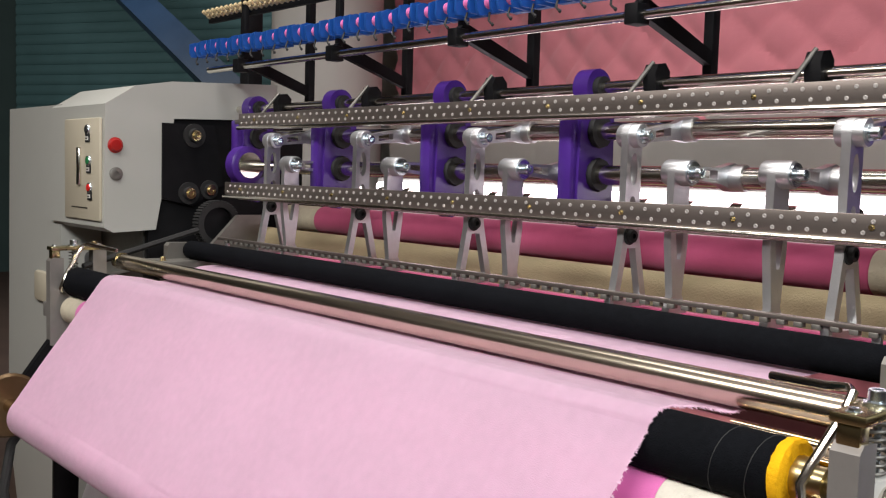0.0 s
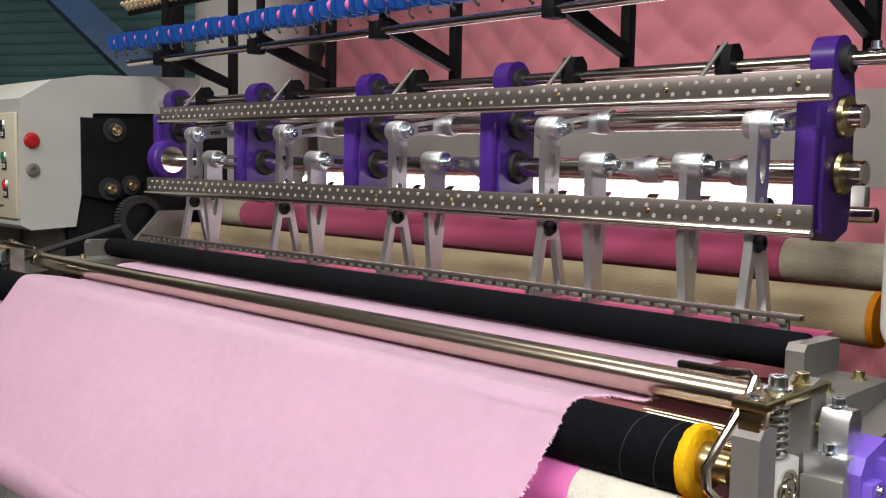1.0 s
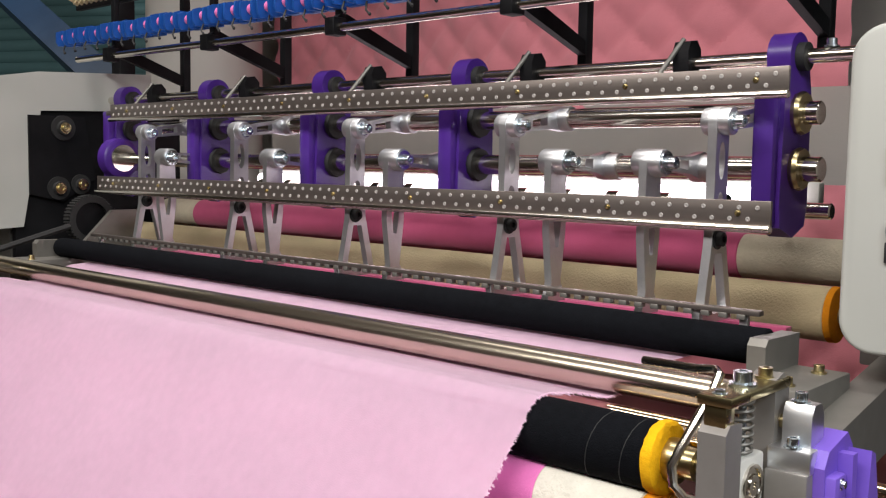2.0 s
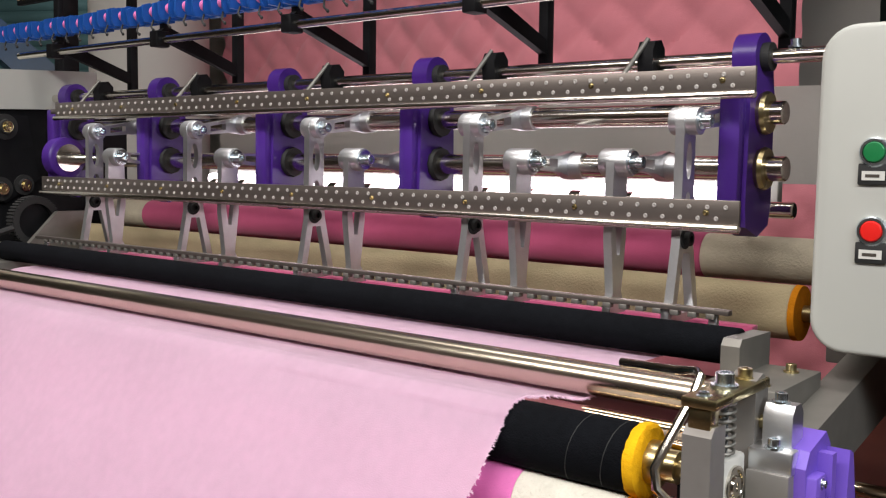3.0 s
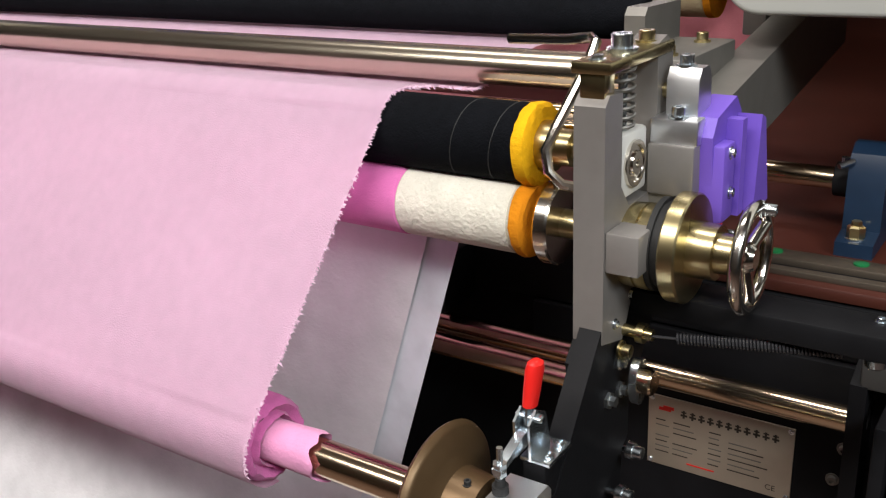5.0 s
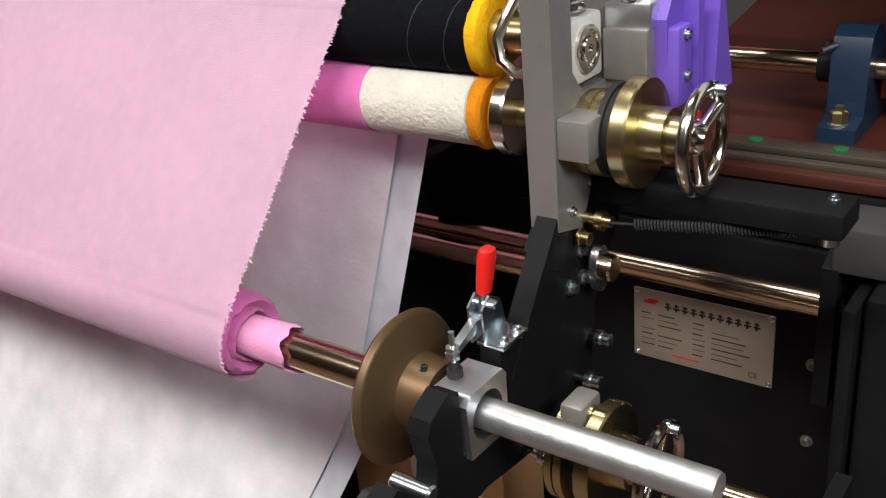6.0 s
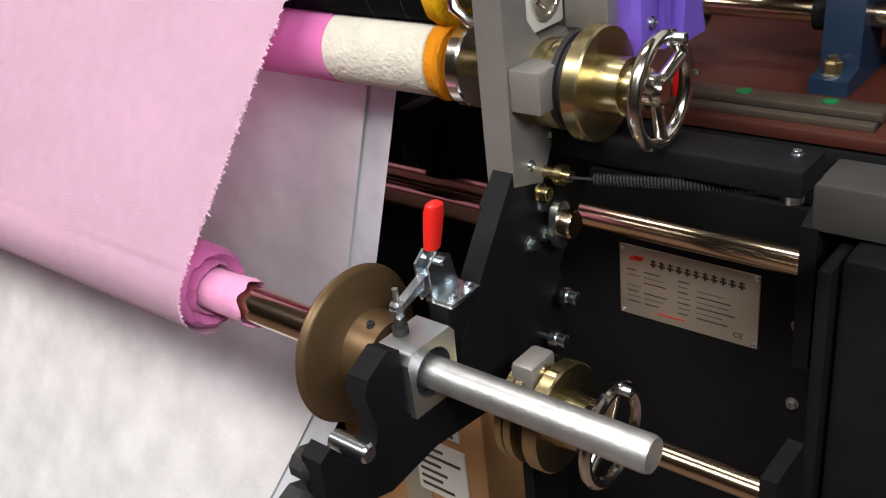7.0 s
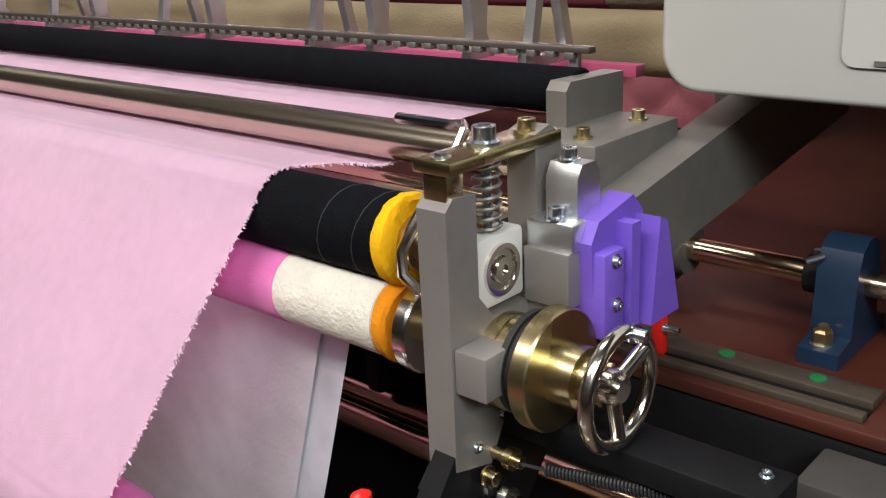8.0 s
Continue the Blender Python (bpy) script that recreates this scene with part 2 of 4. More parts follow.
def bolt(p, axis="z", r=0.006, h=0.008, up=1):
    """A socket-head bolt with its washer and hollow."""
    m = Matrix.Translation(p) @ AX[axis] @ Matrix.Diagonal((1, 1, up, 1))
    return lathe([(0, r * 1.45), (h * 0.2, r * 1.45), (h * 0.2, r), (h * 0.95, r), (h, r * 0.92), (h, r * 0.5), (h * 0.5, r * 0.5)], seg=14, m=m)


def poly_along(path, samples):
    """Even steps along a bent line of (y, z) points."""
    d = [0]
    for a, b in zip(path, path[1:]):
        d.append(d[-1] + math.dist(a, b))
    def at(u):
        s = u * d[-1]
        for i in range(len(path) - 1):
            if s <= d[i + 1] or i == len(path) - 2:
                k = (s - d[i]) / max(1e-9, d[i + 1] - d[i])
                return tuple(path[i][n] + k * (path[i + 1][n] - path[i][n]) for n in (0, 1))
    return at


# ---------- the hall ----------
def solo_box(name, a, b, m, label, cat):
    return solo(name, bx(a, b, 0), m, label, cat, kind="structure")


solo_box("floor", (-11, -4, -0.1), (5, 7, 0), FLOOR, "worn red-brown painted factory floor", "floor")
# Added above the view to bounce light down.
solo_box("ceiling", (-11, -4, 3.4), (5, 7, 3.5), BOUNCE_CEIL, "unseen grey hall ceiling, added to bounce light", "ceiling")
# Added out of view to bounce warm light and show in the chrome.
solo_box("bounce_wall_south", (-11, -4.2, 0), (5, -4, 3.4), BOUNCE_WALL, "unseen warm wall behind the aisle, added for fill and reflections", "wall")
solo_box("wall_north", (-11, 7, 0), (5, 7.2, 3.4), WALL, "dark grey-green factory wall behind the machine", "wall")
# Also out of view, a second warm reflector.
solo_box("bounce_wall_east", (5, -4, 0), (5.2, 7, 3.4), BOUNCE_WALL, "unseen warm end wall, added for fill and reflections", "wall")
solo_box("wall_west", (-11.2, -4, 0), (-11, 7, 3.4), WALL, "dark grey-green end wall beside the shutter", "wall")

# roller shutter at the far side, one mesh a slat
sh = thing("roller_shutter", (-8.2, 3.5, 0), "teal corrugated metal roller shutter, closed", "shutter", kind="structure")
for k in range(30):
    z = 0.12 + k * 0.1
    part("slat", lathe([(0, 0.001), (0.0, 0.028), (5.0, 0.028), (5.0, 0.001)], seg=8, m=Matrix.Translation((-9.8, 2.4, z + 0.05)) @ Matrix.Rotation(radians(28), 4, "Z") @ AX["x"] @ Matrix.Diagonal((1.75, 0.6, 1, 1))), SHUTTER, sh)
solo("steel_beam", between((-7.3, 1.9, 3.1), (-4.2, 1.9, 1.5), 0.12, 4), NAVY, "dark steel roof brace standing before the shutter", "beam", kind="structure")

# ---------- front feed rollers ----------
RY, RZ = -0.005, 0.966
LY, LZ = -0.012, 0.900
fr = thing("upper_feed_roller", (-0.9, RY, RZ), "black cloth-covered feed roller with yellow felt ends", "roller")
part("roller_body", rod(-1.815, 0.004, RY, RZ, 0.0355, 40), BLACK_CLOTH, fr)
part("wrap_seam", bent([(-0.0655 + 0.002 * k, RY + 0.0357 * math.sin(radians(-150 + 18 * k)), RZ + 0.0357 * math.cos(radians(-150 + 18 * k))) for k in range(15)], 0.0006, 6), RUBBER, fr)
part("wrap_seam", bent([(-0.0255 + 0.002 * k, RY + 0.0357 * math.sin(radians(-150 + 18 * k)), RZ + 0.0357 * math.cos(radians(-150 + 18 * k))) for k in range(15)], 0.0006, 6), RUBBER, fr)
felt = lathe([(0, 0.02), (0, 0.0365), (0.004, 0.0375), (0.011, 0.037), (0.014, 0.033), (0.014, 0.012)], (0.003, RY, RZ), "x", 36)
for v in felt.verts:
    v.co += 0.0014 * noise.noise_vector(v.co * 140)
part("felt_ring", felt, YELLOW, fr, "frayed yellow felt ring")
part("shaft_end", join(lathe([(0, 0.022), (0.012, 0.022), (0.012, 0.016), (0.03, 0.016), (0.03, 0.010), (0.075, 0.010)], (0.016, RY, RZ), "x", 28)), BRASS, fr)

lr = thing("lower_feed_roller", (-0.9, LY, LZ), "cream canvas-covered feed roller with an orange felt end", "roller")
part("roller_body", rod(-1.815, 0.004, LY, LZ, 0.033, 40), CREAM, lr)
part("canvas_wrap", rod(-0.122, 0.0, LY, LZ, 0.0337, 40), CANVAS_WRAP, lr, "rough white canvas wrap")
felt = lathe([(0, 0.02), (0, 0.034), (0.004, 0.0355), (0.010, 0.035), (0.013, 0.031), (0.013, 0.012)], (0.002, LY, LZ), "x", 36)
for v in felt.verts:
    v.co += 0.0014 * noise.noise_vector(v.co * 140)
part("felt_ring", felt, ORANGE, lr, "frayed orange felt ring")
part("collar", lathe([(0, 0.014), (0, 0.036), (0.002, 0.0375), (0.012, 0.0375), (0.014, 0.036), (0.014, 0.012)], (0.026, LY, LZ), "x", 36), CHROME, lr)
part("shaft_end", rod(0.015, 0.062, LY, LZ, 0.013), BRASS, lr)

# pink cloth: rear run, over the upper roller, down to the take-up roll
KY, KZ, KR = -0.188, 0.713, 0.040
XL, XR = -1.60, -0.136
top = [(0.30, 1.014), (0.24, 1.0165), (0.20, 1.014), (0.165, 1.004), (0.135, 0.987), (0.10, 0.985), (0.06, 0.995)]
arc = [(RY + 0.039 * math.sin(radians(a)), RZ + 0.039 * math.cos(radians(a))) for a in range(0, -58, -8)]
end = [(KY + (KR + 0.004) * math.cos(radians(a)), KZ + (KR + 0.004) * math.sin(radians(a))) for a in range(140, 275, 10)]
line = poly_along(top + arc + end, 0)


def pink(u, v):
    y, z = line(v)
    edge = 0.0024 * (noise.noise(Vector((0, v * 230, u * 50))) + 0.8 * noise.noise(Vector((7, v * 520, u * 50)))) * (1 if u < 0.01 or u > 0.99 else 0)
    x = XL + (XR - XL) * u + edge + (0.035 * max(0, min(1, (0.38 - v) / 0.3)) - 0.030 * max(0, (v - 0.45) / 0.55)) * u
    wave = 0.0022 * noise.noise(Vector((u * 9, v * 5, 2))) * (1 if 0.46 < v < 0.86 else 0)
    crease = -0.0016 * math.exp(-((v - 0.415) / 0.006) ** 2)
    return (x, y - wave, z + wave * 0.7 + crease)


web = solo("pink_plush_cloth", sheet(pink, 90, 230, 0.0022), PINK, "pale pink plush cloth running over the rollers to a roll", "cloth")

# loose fibres along the cut edge of the cloth
frng = random.Random(9)
fib = bmesh.new()
for k in range(900):
    v = frng.uniform(0.24, 0.93)
    p = Vector(pink(1, v)) + Vector((-0.001, 0, 0))
    q = p + Vector((frng.uniform(0.001, 0.0045), frng.uniform(-0.0025, 0.0015), frng.uniform(-0.003, 0.003)))
    w = Vector((0, 0.0004, 0.0010 * frng.uniform(0.6, 1.4)))
    fib.faces.new((fib.verts.new(p - w), fib.verts.new(p + w), fib.verts.new(q)))
part("frayed_edge", fib, PINK, web, "frayed fibres of the cut edge")

roll = thing("take_up_roll", (-0.9, KY, KZ), "rolled pink plush cloth on a polished shaft", "fabric roll")
RX = XR - 0.028
rb = lathe([(0, 0.016), (0.004, KR - 0.004), (0.008, KR), (RX - XL - 0.010, KR), (RX - XL - 0.002, KR - 0.002), (RX - XL + 0.002, KR - 0.006), (RX - XL - 0.006, 0.027), (RX - XL + 0.003, 0.024), (RX - XL - 0.010, 0.02), (RX - XL - 0.01, 0.012)], (XL, KY, KZ), "x", 48)
for v in rb.verts:
    if v.co.x > RX - 0.02:
        v.co += 0.0022 * noise.noise_vector(v.co * 160)
part("rolled_cloth", rb, PINK_DEEP, roll)
core = lathe([(0, 0.020), (0.03, 0.0205), (0.062, 0.0215), (0.068, 0.021), (0.066, 0.0195), (0.03, 0.0185)], (RX - 0.012, KY, KZ), "x", 40)
for v in core.verts:
    if v.co.x > RX + 0.035:
        v.co.x += 0.012 * noise.noise(v.co * 60)
        v.co += 0.0018 * noise.noise_vector(v.co * 110)
part("torn_core_wrap", core, PINK_MID, roll, "torn pink cloth round the core")
part("shaft", rod(-1.80, 0.045, KY, KZ, 0.0165, 32), WARM_STEEL, roll, "polished steel shaft")

# pink cloth on the lower roller, and the white fleece that hangs from it
solo("pink_under_cloth", rod(-1.72, -0.121, LY, LZ, 0.0345, 40), PINK_DEEP, "deep pink cloth wrapped round the lower roller", "cloth")


def fleece(u, v):
    z = 0.872 - v * 0.86 + 0.06 * max(0, v - 0.5)
    x = -1.80 + u * (1.68 - 0.30 * v)
    y = 0.012 + 0.02 * v - 0.55 * max(0, v - 0.42) ** 1.25 + 0.010 * noise.noise(Vector((u * 7, v * 3, 5))) * v
    return (x, y, z)


solo("white_fleece_sheet", sheet(fleece, 60, 40), GAUZE, "white nonwoven fleece sheet hanging below the rollers", "fleece")


def fleece_edge(u, v):
    x, y, z = fleece(1, v)
    return (x - 0.02 + u * (0.055 + 0.012 * v), y + 0.004, z)


solo("sheer_fleece_edge", sheet(fleece_edge, 6, 40), gz, "sheer single-layer edge of the white fleece", "fleece")

# ---------- guide bars ----------
gb = thing("guide_bar", (-0.9, 0.115, 1.010), "polished chrome guide bar above the pink cloth", "bar")
part("bar", rod(-1.86, 0.05, 0.115, 1.008, 0.0190, 40), GUIDE_STEEL, gb)
part("collar", lathe([(0, 0.02), (0.012, 0.02)], (-1.845, 0.115, 1.010), "x"), BRASS, gb)
sb = thing("slide_plate", (-0.9, 0.07, 0.98), "flat polished steel slide plate under the cloth", "plate")
part("plate", bx((-1.83, 0.045, 0.966), (0.05, 0.098, 0.972), 0.001), BAR_STEEL, sb)
part("front_lip", rod(-1.83, 0.05, 0.046, 0.971, 0.006), WARM_STEEL, sb)
part("rear_rod", rod(-1.83, 0.05, 0.098, 0.971, 0.009), WARM_STEEL, sb)

# rear press roller
pr = thing("rear_press_roller", (-0.9, 0.24, 1.04), "black cloth-covered press roller on grey brackets", "roller")
part("roller_body", rod(-1.73, 0.004, 0.245, 1.042, 0.0225, 36), BLACK_CLOTH, pr)
for sx in (0, 1):
    x0 = (0.002, -1.765)[sx]
    part("bracket", slab([(0.19, 0.985), (0.19, 1.052), (0.197, 1.060), (0.285, 1.058), (0.285, 0.985)], x0, x0 + 0.022), GREY_STEEL, pr, "grey steel bearing bracket")
    bb = part("bracket_base", bx((x0 - 0.01 + 0.012 * (1 - sx), 0.14, 0.965), (x0 + 0.085, 0.28, 1.020), 0.002), GREY_STEEL, pr)
    for yy in (0.16, 0.25):
        part("bolt", bolt((x0 + 0.06, yy, 1.020), "z", 0.006, 0.010), BRASS, bb)


# ---------- side plate assembly of the feed rollers ----------
def side_plate(s, cx):
    """s = 1: the end beside the clutch; s = -1: its mirror image at the other end. cx: the plate's inner face."""
    X = lambda a: cx + s * a
    lo = lambda a, b: (min(X(a), X(b)), max(X(a), X(b)))
    t = thing("roller_side_plate", (X(0.014), 0, 0.90), "milled aluminium roller side plate with spring-loaded bearing", "machine bracket", "side plates of the feed rollers")
    x0, x1 = lo(0, 0.027)
    out = [(-0.06, 0.816), (-0.02, 0.805), (0.0, 0.84), (0.055, 0.86), (0.075, 0.93), (0.075, 1.045), (0.06, 1.055), (0.042, 1.05), (0.042, 0.952), (0.030, 0.925), (-0.012, 0.925), (-0.028, 0.945), (-0.028, 1.022), (-0.052, 1.024), (-0.06, 1.016)]
    part("plate", slab(out, x0, x1), ALU_PAINT, t)
    a, b = lo(0.027, 0.056)
    part("foot_block", bx((a, -0.058, 0.880), (b, 0.075, 0.915), 0.002), ALU_PAINT, t)
    a, b = lo(0.002, 0.025)
    bear = part("bearing_block", bx((a, -0.027, 0.930), (b, 0.029, 0.985), 0.004), NYLON, t, "white nylon bearing block")
    part("bearing", lathe([(0, 0.020), (0.004, 0.020), (0.004, 0.016), (0.002, 0.015), (0.002, 0.011), (0.005, 0.010), (0.005, 0.004), (0.003, 0.004)], (X(0.024), 0.0, 0.958), "x", 28, Matrix.Translation((X(0.024), 0.0, 0.958)) @ AX["x"] @ Matrix.Diagonal((1, 1, s, 1))), CHROME, bear)
    part("spring", spring((X(0.014), 0.0, 0.986), (X(0.014), 0.0, 1.040), 0.010, 0.0016, 7), GREY_STEEL, t)
    a, b = lo(-0.004, 0.030)
    bridge = part("bridge", bx((a, -0.058, 1.040), (b, 0.072, 1.050), 0.002), BRASS, t, "yellow zinc-plated bridge plate")
    part("post", bx((a + 0.006, -0.055, 1.02), (b - 0.006, -0.036, 1.042), 0.002), BRASS, bridge)
    part("bolt", bolt((X(0.013), 0.0, 1.050), "z", 0.009, 0.014), ZINC, bridge)
    part("bolt", bolt((X(0.013), 0.05, 1.050), "z", 0.007, 0.010), BRASS, bridge)
    part("bolt", bolt((X(0.013), -0.046, 1.050), "z", 0.005, 0.004), ZINC, bridge)
    part("spring_guide", between((X(0.014), 0, 0.985), (X(0.014), 0, 1.041), 0.004), ZINC, t)
    # bent lift handle
    part("lift_handle", bent([(X(-0.120), 0.050, 1.047), (X(-0.05), 0.030, 1.052), (X(-0.024), 0.020, 1.056), (X(-0.016), 0.013, 1.054), (X(-0.018), 0.0, 1.035), (X(-0.03), -0.032, 0.99), (X(-0.034), -0.042, 0.972), (X(-0.030), -0.046, 0.955), (X(-0.02), -0.042, 0.945), (X(-0.008), -0.03, 0.94)], 0.0048), CHROME, t, "bent chrome lift handle")
    # small split bearing stand on the foot
    a, b = lo(0.026, 0.068)
    st = part("bearing_stand", bx((a, 0.030, 0.968), (b, 0.078, 0.990), 0.002), ALU, t, "small milled bearing stand")
    a2, b2 = lo(0.034, 0.062)
    hx = slab([(0.045, 0.989), (0.045, 1.020), (0.051, 1.030), (0.068, 1.030), (0.075, 1.020), (0.075, 0.989)], a2, b2)
    part("upright", hx, ALU, st)
    part("bolt", bolt((X(0.046), 0.058, 1.030), "z", 0.006, 0.010), ZINC, st)
    part("bolt", bolt((X(0.048), 0.038, 0.990), "z", 0.006, 0.010), ZINC, st)
    part("pin", rod(*lo(0.02, 0.040), 0.060, 1.008, 0.007), BRASS, st)
    part("stand_riser", bx((a, 0.026, 0.925), (b - 0.001, 0.078, 0.969), 0.002), ALU_PAINT, t)
    for p in ((-0.004, 0.842), (-0.036, 0.826)):
        part("bolt", bolt((X(0.027), p[0], p[1]), "x", 0.0035, 0.003, s), ZINC, t)
    return t


side_plate(1, 0.072)
side_plate(-1, -1.835)

# clutch and handwheel on the lower roller's shaft
cl = thing("clutch_handwheel", (0.13, LY, 0.889), "zinc-plated friction clutch with chrome spoked handwheel", "handwheel")
HY, HZ = -0.002, 0.892
part("hub", lathe([(0, 0.02), (0, 0.036), (0.012, 0.037), (0.013, 0.035), (0.014, 0.037), (0.024, 0.037), (0.024, 0.02)], (0.099, HY, HZ - 0.004), "x"), BRASS, cl)
part("friction_disc", lathe([(0, 0.01), (0, 0.040), (0.005, 0.040), (0.005, 0.037), (0.011, 0.037), (0.011, 0.01)], (0.124, HY, HZ), "x", 40), RUBBER, cl, "black friction disc")
part("flange", lathe([(0, 0.01), (0, 0.045), (0.0015, 0.0465), (0.0135, 0.0465), (0.015, 0.045), (0.015, 0.024), (0.036, 0.023), (0.036, 0.017), (0.052, 0.016), (0.052, 0.008)], (0.138, HY, HZ), "x", 44), BRASS, cl)

wheel = bmesh.new()
R0, r0 = 0.0415, 0.0055
grid = [[wheel.verts.new((0.200 + r0 * math.sin(2 * math.pi * j / 12), HY + (R0 + r0 * math.cos(2 * math.pi * j / 12)) * math.cos(2 * math.pi * i / 40), HZ + (R0 + r0 * math.cos(2 * math.pi * j / 12)) * math.sin(2 * math.pi * i / 40))) for j in range(12)] for i in range(40)]
for i in range(40):
    for j in range(12):
        wheel.faces.new((grid[i][j], grid[(i + 1) % 40][j], grid[(i + 1) % 40][(j + 1) % 12], grid[i][(j + 1) % 12]))
bmesh.ops.recalc_face_normals(wheel, faces=wheel.faces)
rim = part("rim", wheel, CHROME, cl, "chrome handwheel rim")
for k in range(3):
    a = radians(30 + 120 * k)
    part("spoke", between((0.194, HY, HZ), (0.200, HY + 0.038 * math.cos(a), HZ + 0.038 * math.sin(a)), 0.0055), CHROME, rim)
part("wheel_hub", lathe([(0, 0.013), (0.012, 0.013), (0.018, 0.009), (0.018, 0.004)], (0.186, HY, HZ), "x", 24), CHROME, rim)
part("crank_pin", bolt((0.202, HY + 0.012, HZ + 0.038), "x", 0.005, 0.012), ZINC, rim)

# lilac plastic guard
gd = thing("belt_guard", (0.15, 0.055, 0.93), "lilac plastic guard beside the handwheel", "guard")
GY = 0.044
gpoly = [(GY + y, z) for y, z in ((0.0, 0.905), (-0.005, 0.975), (0.005, 0.99), (0.052, 1.0), (0.066, 0.985), (0.085, 0.918), (0.088, 0.90), (0.05, 0.893))]
part("shell", slab(gpoly, 0.128, 0.150), LILAC, gd)
part("rib", slab([(GY + 0.028, 0.90), (GY + 0.028, 0.985), (GY + 0.040, 0.985), (GY + 0.040, 0.90)], 0.150, 0.164), LILAC, gd)
part("rib", slab([(GY + 0.045, 0.90), (GY + 0.055, 0.985), (GY + 0.066, 0.98), (GY + 0.088, 0.90)], 0.150, 0.172), LILAC, gd)
part("step", bx((0.128, GY - 0.002, 0.90), (0.160, GY + 0.026, 0.968), 0.003), LILAC, gd)
for p in ((0.012, 0.960), (0.014, 0.925)):
    part("screw", bolt((0.160, GY + p[0], p[1]), "x", 0.004, 0.004), ZINC, gd)

# side rail that carries the plates, rising to the rear
rl = thing("side_rail", (0.10, 0.4, 0.95), "grey steel side rail rising towards the cabinet", "rail", kind="")
part("rail_bar", slab([(0.03, 0.89), (0.03, 0.960), (0.62, 1.062), (0.62, 0.97)], 0.082, 0.122), GREY_STEEL, rl)
part("upright", bx((0.042, 0.44, 1.00), (0.070, 0.50, 1.16), 0.003), GREY_STEEL, rl)
rl2 = thing("side_rail", (-1.85, 0.4, 0.95), "grey steel side rail beside the drive pulley", "rail")
part("rail_bar", slab([(0.03, 0.89), (0.03, 0.960), (0.62, 1.062), (0.62, 0.97)], -1.905, -1.86), GREY_STEEL, rl2)
# ---------- frame under the rollers ----------
fm = thing("machine_stand", (-0.9, 0.3, 0), "black painted steel stand under the quilting machine", "machine stand")
for s, xx in ((1, 0.072), (-1, -1.865)):
    leg = [(-0.075, 0.80), (-0.02, 0.86), (0.06, 0.90), (0.30, 0.97), (0.30, 0.93), (0.10, 0.80), (0.02, 0.70), (0.0, 0.0), (-0.05, 0.0), (-0.045, 0.66)]
    part("side_frame", slab(leg, xx, xx + 0.012), BLACK, fm)
    arm = [(-0.055, 0.835), (-0.10, 0.775), (-0.146, 0.712), (-0.152, 0.684), (-0.196, 0.678), (-0.218, 0.690), (-0.216, 0.748), (-0.228, 0.754), (-0.252, 0.742), (-0.257, 0.730), (-0.250, 0.700)]
    arm += [(-0.268 + 0.017 * math.cos(radians(a)), 0.694 + 0.015 * math.sin(radians(a))) for a in range(-20, -190, -24)]
    arm += [(-0.296, 0.712), (-0.308, 0.706), (-0.309, 0.672), (-0.285, 0.648), (-0.245, 0.634), (-0.19, 0.640), (-0.12, 0.63), (-0.06, 0.66), (0.0, 0.70), (0.0, 0.80)]
    part("holder_arm", slab(arm, xx + 0.006, xx + 0.026), BLACK, fm)
    for p in ((-0.03, 0.80),):
        part("bolt", bolt((xx + 0.030, p[0], p[1]), "x", 0.006, 0.01), BRASS, fm)
part("rear_panel", bx((-0.13, 0.230, 0.02), (0.36, 0.242, 0.70), 0.002), BLACK, fm)
part("spring_beam", bx((0.090, -0.004, 0.824), (0.312, 0.042, 0.846), 0.003), BLACK, fm)
part("beam_bolt", bolt((0.296, 0.026, 0.846), "z", 0.0035, 0.004), ZINC, fm)
for y, z in ((0.006, 0.679), (-0.016, 0.645), (-0.103, 0.614)):
    part("stud", lathe([(0, 0.0035), (0.012, 0.0035), (0.012, 0.0085), (0.018, 0.0085), (0.018, 0.0065), (0.026, 0.0065), (0.027, 0.005)], (0.084, y, z), "x", 12), ZINC, fm)
part("side_box", bx((0.286, 0.12, 0.02), (0.300, 0.230, 0.70), 0.004), BLACK, fm)
part("end_cover", bx((0.302, 0.13, 0.02), (0.60, 0.229, 0.71), 0.01), BLACK, fm)
part("cap_plate", bx((0.262, 0.165, 0.712), (0.42, 0.232, 0.760), 0.004), DARK_GREY, fm)
part("cross_beam", bx((-1.86, 0.236, 0.702), (0.60, 0.262, 0.764), 0.003), BLACK, fm)
part("back_cover", bx((-1.86, 0.250, 0.05), (-0.14, 0.262, 0.70), 0.002), BLACK, fm)
for x, z in ((0.236, 0.565), (0.236, 0.465), (0.244, 0.605)):
    part("bolt", bolt((x, 0.230, z), "y", 0.005, 0.006, -1), GREY_STEEL, fm)

tr = thing("tie_rod", (-0.1, 0.19, 0.663), "polished steel tie rod between black holders", "rod", "tie rods")
part("rod", rod(-1.85, 0.258, 0.190, 0.663, 0.0140, 28), WARM_STEEL, tr)
part("holder", slab([(0.165, 0.560), (0.165, 0.715), (0.215, 0.735), (0.215, 0.560)], 0.254, 0.270, [ring_pts(0.190, 0.672, 0.009, 0.015, 12)]), BLACK, tr)
part("wall_bracket", bx((0.254, 0.212, 0.560), (0.285, 0.231, 0.70), 0.002), BLACK, tr)
t2 = thing("tie_rod", (-0.6, 0.15, 0.650), "polished steel tie rod behind the fleece", "rod", "tie rods")
part("rod", rod(-1.85, -0.030, 0.150, 0.655, 0.0140), WARM_STEEL, t2)
